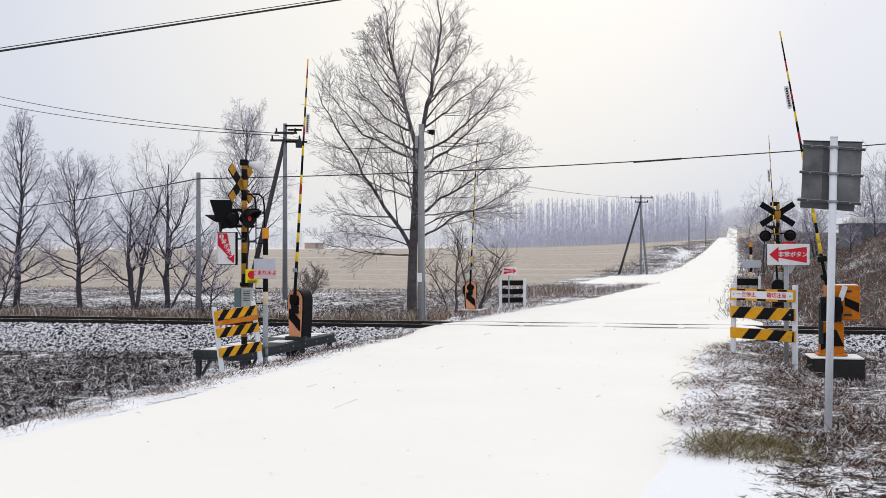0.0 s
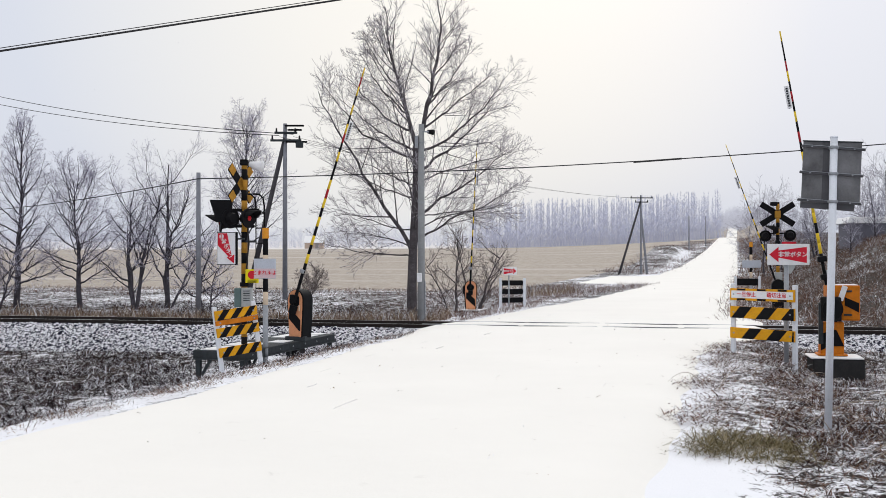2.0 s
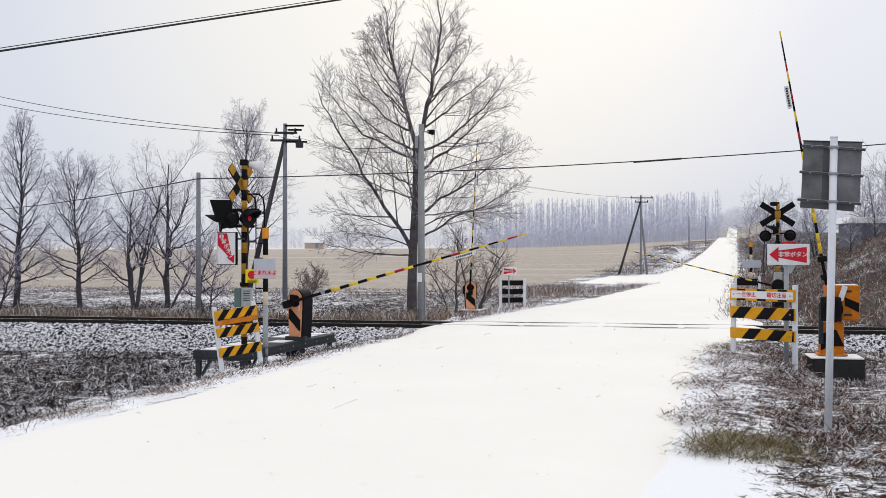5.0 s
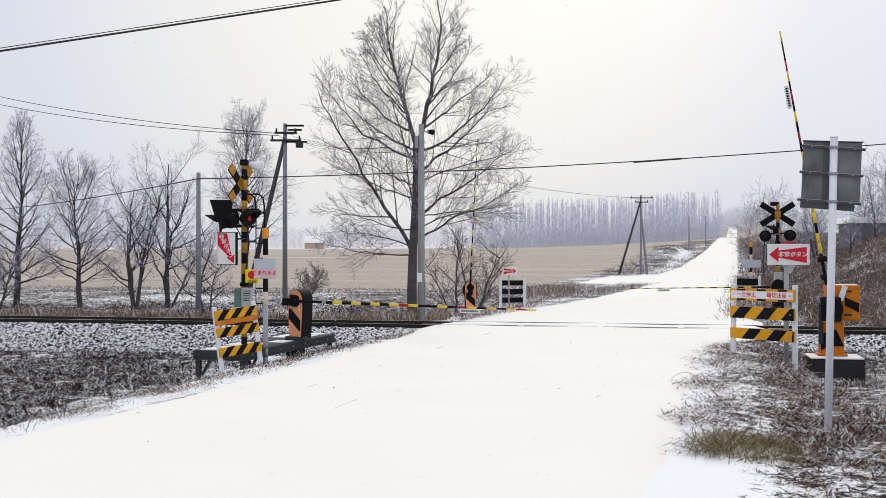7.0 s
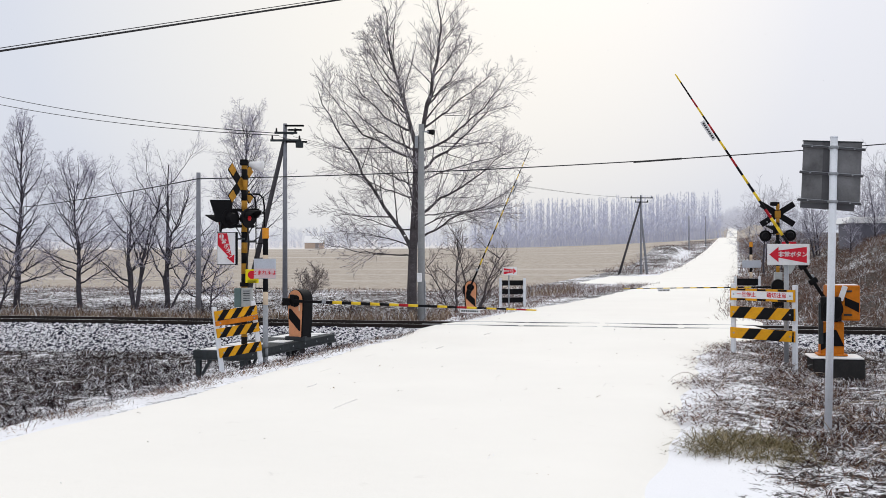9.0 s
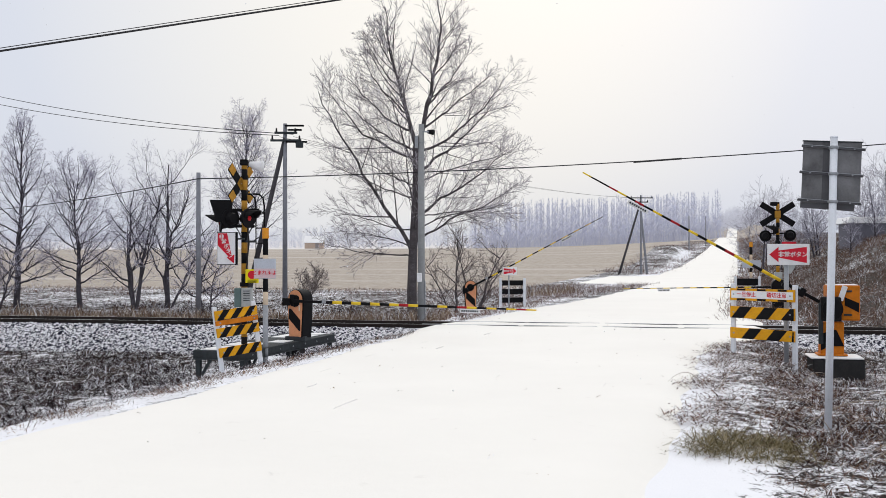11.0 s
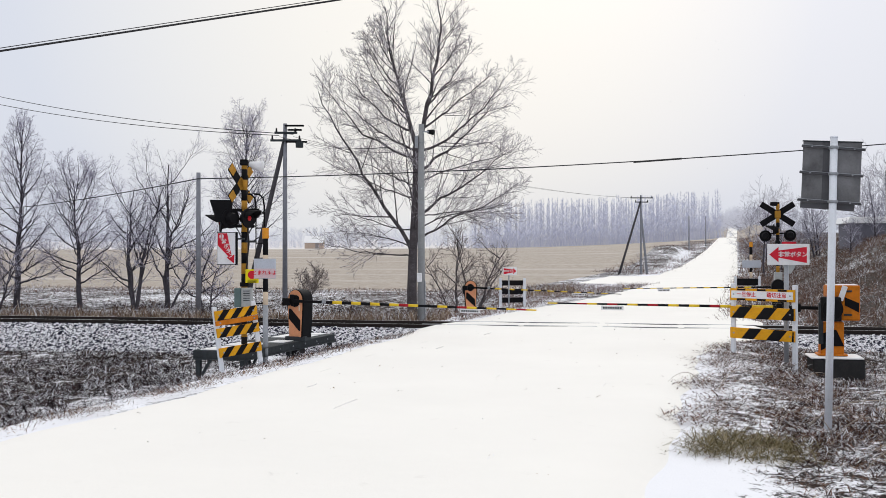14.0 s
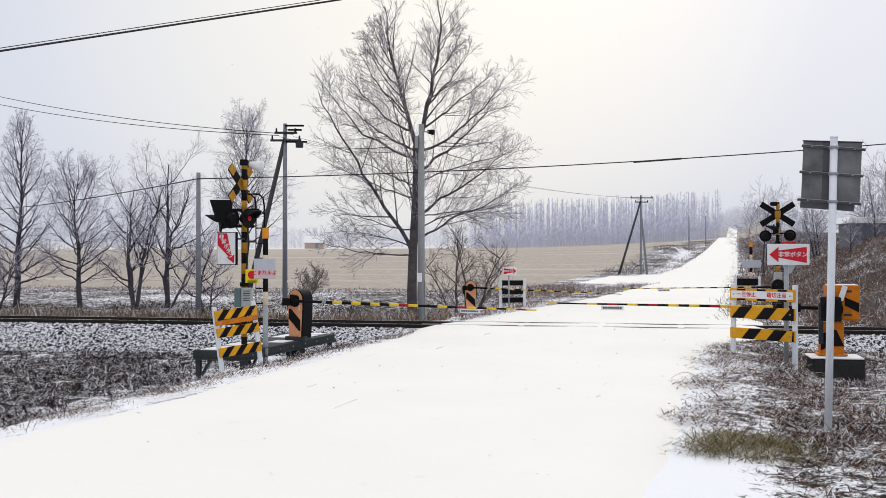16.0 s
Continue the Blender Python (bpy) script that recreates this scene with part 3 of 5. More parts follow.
def near_mast():
    g = thing("crossing_signal", "striped crossing signal mast with crossbuck, red lamps and signs", "crossing signal", pose(-3.80, 20.0, -0.10))
    stripes(g, 0, 0, 0.0, 3.52, 0.058, 0.20)
    buck = new("crossbuck")
    buck.parent, buck.matrix_basis = g, pose(-0.06, -0.09, 0, 0, 0, 66)
    arm_board(buck, 42)
    arm_board(buck, -42)
    part("mast_cap", box((0.0, 0, 3.53), (0.15, 0.15, 0.12), 0.02), BLACK, g)
    # loudspeaker horn
    part("horn", tube((0.10, -0.02, 3.50), (0.36, -0.05, 3.45), 0.05, 0.10, 18), WHITE, g, "white loudspeaker horn", smooth=True)
    # lamp arms
    part("lamp_arm", box((-0.02, -0.02, 2.62), (0.62, 0.05, 0.06), 0.01), BLACK, g)
    part("lamp_arm", box((-0.10, -0.02, 2.31), (0.60, 0.05, 0.05), 0.01), BLACK, g)
    warning_lamp(g, pose(0.115, -0.14, 2.46, 0, 0, 60), True)
    warning_lamp(g, pose(-0.46, -0.05, 2.38, 0, 0, -72), False)
    warning_lamp(g, pose(-0.24, -0.16, 2.45, 0, 0, -140), False)
    bm = prism([(-0.26, 0.26), (0.18, 0.26), (0.15, -0.16), (-0.13, -0.16)], 0.04, 0.008)
    part("lamp_shield", bm, BLACK, g, "black flared lamp shield", pose(-0.36, -0.22, 2.55))
    part("snow_rim", box((-0.40, -0.20, 2.812), (0.42, 0.06, 0.014), 0.005), SNOW_SOFT, g)
    # emergency button sign, its arrow pointing down to the button
    b = part("sign_board", box((0, 0, 0), (0.35, 0.035, 0.60), 0.008), WHITE, g, "white board with a red arrow pointing down", pose(-0.315, -0.14, 1.885, 0, 0, -6))
    part("sign_back", box((0.01, 0.035, 0), (0.39, 0.07, 0.625), 0.006), BLACK, b)
    part("red_arrow", prism([(-0.16, 0.29), (0.02, 0.29), (0.105, -0.12), (0.165, -0.12), (0.15, -0.28), (0.01, -0.17), (0.045, -0.15), (-0.16, 0.06)], 0.004), RED, b, "red arrow", m=pose(0, -0.0225, 0))
    for i, ch in enumerate("非常ボタン"):
        text_part("sign_lettering", ch, 0.105, WHITE, b, pose(-0.085 + 0.045 * i, -0.026, 0.215 - 0.088 * i, 90, 0, 0))
    y = part("sign_board", box((0.17, -0.12, 1.36), (0.25, 0.02, 0.26), 0.005), YELLOW_SIGN, g, "small yellow notice")
    part("red_dot", tube((0.17, -0.134, 1.385), (0.17, -0.129, 1.385), 0.08, 0.08, 18), RED, y)
    for k in range(3):
        part("lettering_bar", box((0.17, -0.132, 1.285 - 0.022 * k), (0.17, 0.004, 0.010), 0), BLACK, y)
    # control boxes
    part("control_box", box((-0.10, -0.05, 0.95), (0.13, 0.20, 0.36), 0.012), STEEL_GREEN, g, "grey-green steel box")
    c = part("control_box", box((0.08, -0.14, 0.96), (0.20, 0.14, 0.36), 0.012), LIGHT_GREY, g, "pale grey steel box")
    for k in range(5):
        part("lettering_bar", box((0.08, -0.213, 1.08 - 0.045 * k), (0.12, 0.004, 0.014), 0), DARK_STEEL, c)
    part("collar", tube((0, 0, 1.16), (0, 0, 1.24), 0.085, 0.085, 14), BLACK, g)
    part("sign_bracket", box((-0.12, -0.08, 2.07), (0.28, 0.03, 0.03), 0.004), DARK_STEEL, g)
    part("sign_bracket", box((0.10, -0.03, 2.02), (0.28, 0.03, 0.04), 0.004), DARK_STEEL, g)
    # ladder with a hooped top
    for x in (0.20, 0.36):
        v, f = bent_tube([(x, 0.12, 0.0), (x, 0.12, 2.7), (x - 0.02, 0.10, 2.86), (x - 0.09, 0.06, 2.93), (x - 0.2, 0.0, 2.93)], 0.017, 8)
        mesh_part("ladder_rail", v, f, BLACK, g, smooth=True)
    for k in range(9):
        part("rung", tube((0.20, 0.12, 0.25 + 0.29 * k), (0.36, 0.12, 0.25 + 0.29 * k), 0.012, 0.012, 8), BLACK, g)
    v, f = bent_tube([(0.05, 0.02, 2.35), (0.10, -0.05, 2.0), (0.06, -0.06, 1.6), (0.02, -0.06, 1.25)], 0.014, 6)
    mesh_part("cable", v, f, WIRE, g, smooth=True)
    return g


STEEL_GREEN = worn("grey_green_steel", (0.13, 0.19, 0.19), 0.8)
LIGHT_GREY = worn("pale_grey_steel", (0.42, 0.44, 0.44), 0.85)
near_mast()


def far_mast():
    g = thing("crossing_signal", "crossing signal mast seen from behind with black crossbuck", "crossing signal", pose(10.76, 33.6, -0.12, 0, 0, 180 + TRACK_TURN))
    stripes(g, 0, 0, 0.0, 3.46, 0.055, 0.20, 1)
    buck = new("crossbuck")
    buck.parent, buck.matrix_basis = g, pose(0, -0.08, 0)
    arm_board(buck, 33, True)
    arm_board(buck, -33, True)
    part("hub", box((0, -0.01, 3.06), (0.17, 0.15, 0.24), 0.02), DULL_YELLOW, g)
    part("horn", box((0.13, 0.05, 3.40), (0.22, 0.16, 0.13), 0.03), BLACK, g, "black siren box")
    part("lamp_arm", box((0, 0, 2.45), (0.62, 0.05, 0.05), 0.01), BLACK, g)
    warning_lamp(g, pose(0.38, -0.04, 2.37), False)
    warning_lamp(g, pose(-0.38, -0.04, 2.39), False)
    warning_lamp(g, pose(0.14, 0.06, 2.56, 0, 0, 80), False)
    part("collar", box((0, 0.0, 2.15), (0.16, 0.16, 0.14), 0.03), BLACK, g)
    part("control_box", box((0.0, 0.12, 1.0), (0.24, 0.16, 0.40), 0.012), LIGHT_GREY, g)
    button = part("emergency_button", box((-0.34, 0.04, 2.10), (0.44, 0.10, 0.16), 0.02), RED, g, "red emergency button box")
    part("button_rim", box((-0.34, 0.04, 2.01), (0.48, 0.12, 0.03), 0.006), WHITE, button)
    part("notice_back", prism([(-0.26, 0.15), (0.26, 0.15), (0.05, -0.20), (-0.05, -0.20)], 0.02, 0.004), LIGHT_GREY, g, "pale back of a notice plate", pose(-0.34, 0.10, 1.36))
    part("bracket", box((-0.17, 0.05, 2.05), (0.36, 0.03, 0.03), 0.004), DARK_STEEL, g)
    part("bracket", box((-0.17, 0.07, 1.44), (0.36, 0.03, 0.03), 0.004), DARK_STEEL, g)
    return g


far_mast()


# ---- signs, barricades and small posts beside the crossing ----
def barricade(m, width, height, boards, label, slanted=True, words="", legs=(0.0, 0.0)):
    """Two posts and striped boards; local x runs along the boards."""
    g = thing("barricade", label, "barricade", m, "striped barricades")
    for x, drop in ((-width / 2, legs[0]), (width / 2, legs[1])):
        part("post", box((x, 0.0, (height - drop) / 2 + 0.02), (0.085, 0.05, height + drop + 0.04), 0.012), POST_WHITE, g)
    for row, (z, h, kind) in enumerate(boards):
        b = part("board", box((0, 0.045 if kind == "dark" else -0.045, z), (width + 0.06, 0.028, h), 0.004), {"dark": BLACK, "plain": ORANGE}.get(kind, YELLOW), g)
        if kind == "stripes":
            n = 2.5 if width > 1 else 3
            step = (width + 0.02) / n
            lean = h * 0.9
            for k in range(3):
                x = -width / 2 - 0.005 + (k + (0.42 if row == 2 and width > 1 else 0.0)) * step
                q = [(x, -h / 2), (x + step * 0.5, -h / 2), (x + step * 0.5 + lean, h / 2), (x + lean, h / 2)]
                lim = width / 2 + 0.015
                q = [(min(max(px, -lim), lim), pz) for px, pz in q]
                if q[2][0] - q[3][0] < 0.02:
                    q = [q[0], q[1], (lim, -h / 2 + (lim - q[1][0]) / lean * h), (lim, h / 2 - 0.0)] if q[1][0] < lim - 0.02 else [q[0], q[1], (lim, h / 2 - 0.02), (lim - 0.02, h / 2)]
                part("black_stripe", prism(q, 0.004), BLACK, b, m=pose(0, -0.0625, z))
        elif kind == "words":
            part("white_panel", box((0, -0.061, z), (width, 0.006, h * 0.62), 0.001), WHITE, b)
            for k in range(3):
                for s in (-1, 1):
                    part("black_stripe", box((-width / 3 + k * width / 3, -0.061, z + s * h * 0.41), (width * 0.14, 0.006, h * 0.15), 0.0), BLACK, b)
            for side, half in ((-1, words.split()[0]), (1, words.split()[1])):
                text_part("sign_lettering", half, h * 0.47, RED, b, pose(side * width * 0.245, -0.0655, z, 90, 0, 0), "dark red lettering")
    for x in (-width / 2 + 0.05, width / 2 - 0.05):
        for z, h, kind in boards:
            part("bolt", tube((x, -0.075, z), (x, -0.058, z), 0.014, 0.014, 8), STEEL, g)
    return g


barricade(pose(-3.55, 18.45, -0.33, -4, -6, 38), 0.76, 1.10, [(0.98, 0.165, "stripes"), (0.845, 0.085, "plain"), (0.675, 0.165, "stripes"), (0.33, 0.165, "stripes")],
          "weathered yellow and black barricade leaning on the verge", legs=(0.15, 0.15))
barricade(pose(5.455, 17.8, -0.10, 0, 0, -52), 1.22, 1.23, [(1.085, 0.205, "words"), (0.775, 0.20, "stripes"), (0.415, 0.185, "stripes")],
          "yellow and black barricade with a stop warning board", words="一旦停止  踏切注意", legs=(0.1, 0.35))
barricade(pose(2.27, 34.2, -0.14, 0, 0, 8), 0.80, 0.98, [(0.86, 0.17, "dark"), (0.58, 0.17, "dark"), (0.30, 0.17, "dark")],
          "white barricade frame with dark unpainted board backs", legs=(0.1, 0.1))
barricade(pose(10.6, 36.4, -0.05, 0, 0, -14), 0.80, 0.90, [(0.74, 0.24, "dark"), (0.40, 0.17, "dark")],
          "dark board backs of a barricade on the far verge", legs=(0.1, 0.1))


def sign_post(m, label, height, width, h, flip, z_sign, r=0.03):
    g = thing("sign_post", label, "sign", m)
    part("post", tube((0, 0.03, -0.3), (0, 0.03, height), r, r, 14), STEEL, g, smooth=True)
    arrow_sign(g, width, h, pose(0.02, -0.03, z_sign), flip)
    return g


sign_post(pose(5.76, 17.52, -0.20, 0, 0, -6), "white sign with red arrow for the emergency button", 1.9, 0.685, 0.354, False, 1.875, 0.040)
sign_post(pose(2.12, 33.6, -0.15, 0, 0, 4), "small white sign with red arrow across the tracks", 1.3, 0.46, 0.26, True, 1.27, 0.022)


def striped_post(m, label, height, plate_w, plate_h, plate_z, words):
    """A round post in cream and black with an amber cap and a plate."""
    g = thing("warning_post", label, "warning post", m, "warning posts")
    bands = [(0.0, 0.95, STEEL), (0.95, 1.17, CREAM), (1.17, 1.40, BLACK), (1.40, 1.62, CREAM), (1.62, 1.80, CREAM), (1.80, 2.08, BLACK)]
    k = height / 2.40
    for a, b, c in bands:
        part("post_band", tube((0, 0, a * k - (0.3 if a == 0 else 0)), (0, 0, b * k), 0.05, 0.05, 16), c, g, smooth=True)
    part("amber_cap", tube((0, 0, 2.08 * k), (0, 0, 2.26 * k), 0.064, 0.060, 16), AMBER, g, "amber reflector cap")
    part("bracket", box((0, -0.045, plate_z), (0.12, 0.03, 0.06), 0.005), STEEL, g)
    p = part("plate", box((0, -0.07, plate_z), (plate_w, 0.02, plate_h), 0.006), PALE_PLATE, g, "pale weathered notice plate")
    if words:
        part("pink_panel", box((0, -0.083, plate_z - plate_h * 0.24), (plate_w * 0.96, 0.006, plate_h * 0.48), 0.001), PINK, p)
        text_part("sign_lettering", words, plate_h * 0.25, RED, p, pose(-0.005, -0.088, plate_z - plate_h * 0.22, 90, 0, 0))
        part("rear_reflector", tube((-0.085, -0.05, 1.74), (-0.085, 0.01, 1.74), 0.06, 0.06, 14), CREAM, g)
        part("rear_reflector", box((-0.09, -0.03, 1.82), (0.15, 0.08, 0.03), 0.008), WHITE, g)
    return g


PALE_PLATE = worn("faded_white_plate", (0.50, 0.53, 0.60), 0.9)
PINK = worn("faded_pink_plate", (0.66, 0.50, 0.53), 0.9)
striped_post(pose(-3.31, 19.5, -0.30), "cream and black warning post with a faded notice", 2.62, 0.41, 0.37, 1.71, "とまれみよ")
striped_post(pose(10.9, 37.0, -0.12), "cream and black warning post seen from behind", 2.35, 0.66, 0.26, 1.43, "")


def back_sign():
    g = thing("road_sign", "grey backs of two road signs on a white steel post", "road sign", pose(3.94, 10.7, -0.05, 0.2, 1.15, -8))
    part("post", tube((0, 0, -0.3), (0, 0, 2.93), 0.038, 0.038, 20), POST_WHITE, g, "pale grey steel post", smooth=True)
    part("post_cap", tube((0, 0, 2.93), (0, 0, 2.945), 0.041, 0.034, 20), POST_WHITE, g)
    tilt = pose(0, 0, 2.58, 0, 1.2, 0) @ pose(0, 0, -2.58)
    rail_tilt = pose(0, 0, 2.58, 0, 3.6, 0) @ pose(0, 0, -2.58)
    panel = part("panel", box((0.0, 0.085, 2.58), (0.58, 0.012, 0.64), 0.01), ALU, g, m=tilt)
    part("panel_edge", box((0.0, 0.078, 2.898), (0.60, 0.03, 0.012), 0.004), DARK_STEEL, panel)
    part("dark_centre_band", box((-0.04, 0.076, 2.58), (0.10, 0.008, 0.62), 0.003), DARK_ALU, panel)
    # The rails' dark colour holds the shadow that lies along them.
    for z in (2.83, 2.56, 2.275):
        rail = part("mounting_rail", box((-0.005, 0.062, z), (0.63, 0.03, 0.022), 0.004), DARK_ALU, g, "rail darkened with its own shadow", m=rail_tilt)
        part("rail_lip", box((-0.005, 0.045, z + 0.013), (0.63, 0.012, 0.006), 0.001), STEEL, rail)
        part("clamp", box((0, 0.0, z), (0.09, 0.09, 0.034), 0.012), STEEL, g)
        for x in (-0.22, 0.2):
            part("rivet", tube((x, 0.044, z), (x, 0.036, z), 0.008, 0.008, 8), STEEL, rail)
    part("lower_strip", box((-0.01, 0.10, 2.242), (0.54, 0.012, 0.09), 0.006), DARK_ALU, g, m=rail_tilt)
    return g


DARK_ALU = worn("dark_aluminium", (0.11, 0.11, 0.12), 0.7, rough=0.6)
ALU = worn("dull_aluminium_sheet", (0.205, 0.205, 0.215), 0.42, scale=3.4, rough=0.55, metal=0.2, dirty=0.3)
back_sign()


# ---- steel platform that carries the left gate ----
def gate_platform():
    """Local x runs along the road from the near corner, y to the left of it."""
    g = thing("platform", "dark steel walkway platform on legs beside the crossing", "platform", pose(-3.54, 18.65, -0.055, 0, 0, 74.3))
    for k in range(5):
        part("deck_plate", box((0.43 + 0.86 * k, 0.5, -0.014), (0.852, 0.98, 0.026), 0.004), DARK_STEEL, g)
    for x, y, sx, sy in ((0.42, 0.52, 0.72, 0.78), (1.30, 0.62, 0.66, 0.62), (2.05, 0.24, 0.50, 0.34), (3.35, 0.50, 0.80, 0.74), (4.06, 0.45, 0.36, 0.6)):
        part("deck_snow", box((x, y, 0.006), (sx, sy, 0.014), 0.006), SNOW_SOFT, g, "patch of snow")
    for y in (0.0, 1.0):
        bm = bmesh.new()
        add_box(bm, (2.15, y, -0.085), (4.34, 0.016, 0.15), 0.003)
        add_box(bm, (2.15, y - 0.03, -0.006), (4.34, 0.07, 0.012))
        add_box(bm, (2.15, y - 0.03, -0.160), (4.34, 0.07, 0.012))
        part("beam", bm, DARK_STEEL, g)
    for x in (-0.01, 4.31):
        bm = bmesh.new()
        add_box(bm, (x, 0.5, -0.085), (0.02, 1.0, 0.15), 0.003)
        add_box(bm, (x - 0.03, 0.5, -0.160), (0.07, 1.0, 0.012))
        part("end_beam", bm, DARK_STEEL, g)
    for x in (0.06, 2.05, 4.2):
        for y in (0.06, 0.94):
            part("leg", box((x, y, -0.52), (0.085, 0.085, 0.74), 0.006), DARK_STEEL, g)
            part("leg_foot", box((x, y, -0.86), (0.20, 0.20, 0.08), 0.01), DARK_CONCRETE, g)
    part("brace", tube((0.03, 0.68, -0.16), (0.03, 0.95, -0.60), 0.032, 0.032, 8), DARK_STEEL, g)
    part("brace", tube((0.09, 0.03, -0.55), (0.55, 0.03, -0.16), 0.028, 0.028, 8), DARK_STEEL, g)
    part("cable_duct", box((2.5, 0.10, -0.40), (0.40, 0.22, 0.46), 0.02), RUBBER, g)
    for k in range(7):
        part("bolt", tube((0.3 + 0.6 * k, -0.02, -0.085), (0.3 + 0.6 * k, -0.008, -0.085), 0.016, 0.016, 8), STEEL, g)
    return g


gate_platform()


# ---- poles and wires ----
def camera_pole():
    g = thing("camera_pole", "grey concrete pole with a round black camera", "pole", pose(-0.58, 28.0, -0.05))
    part("shaft", tube((0, 0, -0.3), (0, 0, 5.2), 0.105, 0.075, 18), CONCRETE, g, smooth=True)
    part("cabinet", box((-0.05, -0.14, 1.10), (0.13, 0.12, 0.24), 0.012), WHITE, g, "small white box")
    part("conduit", tube((0.10, -0.06, 0.0), (0.10, -0.06, 1.0), 0.015, 0.015, 8), STEEL, g)
    part("arm", tube((0.02, -0.05, 5.0), (0.24, -0.12, 4.98), 0.02, 0.02, 8), STEEL, g)
    part("camera_housing", tube((0.18, -0.02, 5.0), (0.31, -0.14, 4.97), 0.05, 0.075, 16), BLACK, g, "round black camera head", smooth=True)
    part("bracket", box((-0.13, -0.05, 4.72), (0.09, 0.10, 0.32), 0.01), STEEL, g)
    for k in range(9):
        part("band", tube((0, 0, 1.5 + 0.4 * k), (0, 0, 1.515 + 0.4 * k), 0.100 - 0.002 * k, 0.100 - 0.002 * k, 14), STEEL, g)


def utility_pole(m, height, label, r=0.12, strut=None, arms=((0.25, 1.3), (0.75, 0.9)), extra=False):
    g = thing("utility_pole", label, "utility pole", m, "utility poles")
    part("shaft", tube((0, 0, -0.4), (0, 0, height), r, r * 0.72, 14), POLE_WOOD, g, smooth=True)
    for d, w in arms:
        a = part("crossarm", box((0.05, -r, height - d), (w, 0.08, 0.09), 0.01), DARK_STEEL, g)
        for s in (-1, 1):
            x = 0.05 + s * (w / 2 - 0.08)
            part("insulator", tube((x, -r, height - d + 0.04), (x, -r, height - d + 0.20), 0.045, 0.03, 8), RUBBER, a)
    if strut:
        part("strut", tube((0, 0, height - strut[2]), (strut[0], strut[1], -0.4), r * 0.8, r * 1.1, 10), DARK_POLE, g, "dark leaning wooden strut", smooth=True)
    if extra:
        for dx, dz, w in ((0.40, -0.10, 0.8), (0.42, -0.28, 0.6), (0.50, -0.78, 0.9)):
            part("switchgear", box((dx, -0.1, height + dz), (w, 0.14, 0.07), 0.02), BLACK, g)
        part("transformer", tube((0.62, -0.1, height - 1.02), (0.62, -0.1, height - 0.78), 0.16, 0.16, 14), DARK_STEEL, g)


def wire(name, a, b, sag, r, label, n=24):
    a, b = Vector(a), Vector(b)
    pts = [a.lerp(b, i / n) - Vector((0, 0, sag * 4 * (i / n) * (1 - i / n))) for i in range(n + 1)]
    v, f = bent_tube(pts, r, 6)
    ob = mesh_part(name, v, f, WIRE, smooth=True)
    return tagged(ob, label, "cable", group="overhead wires")


DARK_POLE = worn("creosoted_pole", (0.075, 0.072, 0.08), 0.75, rough=0.9, bump=0.5)
camera_pole()
utility_pole(pose(-6.65, 44.0, -0.2), 7.35, "weathered utility pole with crossarms and a strut", 0.11, (-1.75, 0.4, 0.6), ((0.40, 0.95), (0.72, 1.3)), True)
utility_pole(pose(-7.30, 31.2, -0.35), 4.45, "plain grey wooden telegraph pole", 0.085, None, ())
utility_pole(pose(17.6, 93.0, -0.1), 6.95, "far utility pole with two leaning struts", 0.10, (-2.2, -1.0, 0.5), ((0.25, 2.0), (0.62, 1.2)))
part("strut", tube((0, 0, 5.6), (0.62, 0.2, -0.3), 0.08, 0.11, 10), POLE_WOOD, bpy.data.objects["utility_pole.002"], smooth=True)
utility_pole(pose(42.6, 181.0, 2.2), 6.0, "distant bare pole beside the road", 0.12, None, ())
utility_pole(pose(54.8, 218.0, 3.4), 6.0, "distant bare pole beside the road", 0.12, None, ())

# the near cable pair, the cable past the telegraph pole, and the wires to the utility pole
wire("overhead_cable", (-8.74, 13.0, 3.725), (3.74, 18.0, 6.90), 0.0, 0.015, "thick black overhead cable")
wire("overhead_cable", (-8.74, 13.0, 3.765), (3.74, 18.0, 6.94), 0.0, 0.006, "thin overhead cable beside the thick one")
wire("overhead_cable", (-30.0, 58.0, 3.95), (-7.30, 31.1, 3.91), 0.35, 0.016, "black overhead cable along the railway")
wire("overhead_cable", (-7.30, 31.1, 3.91), (16.0, 27.6, 4.95), 0.22, 0.016, "black overhead cable across the crossing")
wire("cable_sleeve", (5.3, 29.1, 4.23), (6.6, 28.9, 4.31), 0.0, 0.028, "black cable sleeve on the overhead cable")
wire("overhead_cable", (-31.0, 62.0, 11.6), (-6.9, 44.0, 6.65), 0.5, 0.017, "thin wire running to the utility pole")
wire("overhead_cable", (-30.0, 60.0, 11.8), (-6.3, 44.0, 6.70), 0.5, 0.017, "thin wire running to the utility pole")
wire("overhead_cable", (-6.3, 44.0, 6.60), (17.0, 93.0, 6.6), 0.5, 0.008, "thin wire between the utility poles")
wire("overhead_cable", (-6.9, 44.0, 6.60), (18.2, 93.0, 6.6), 0.6, 0.008, "thin wire between the utility poles")


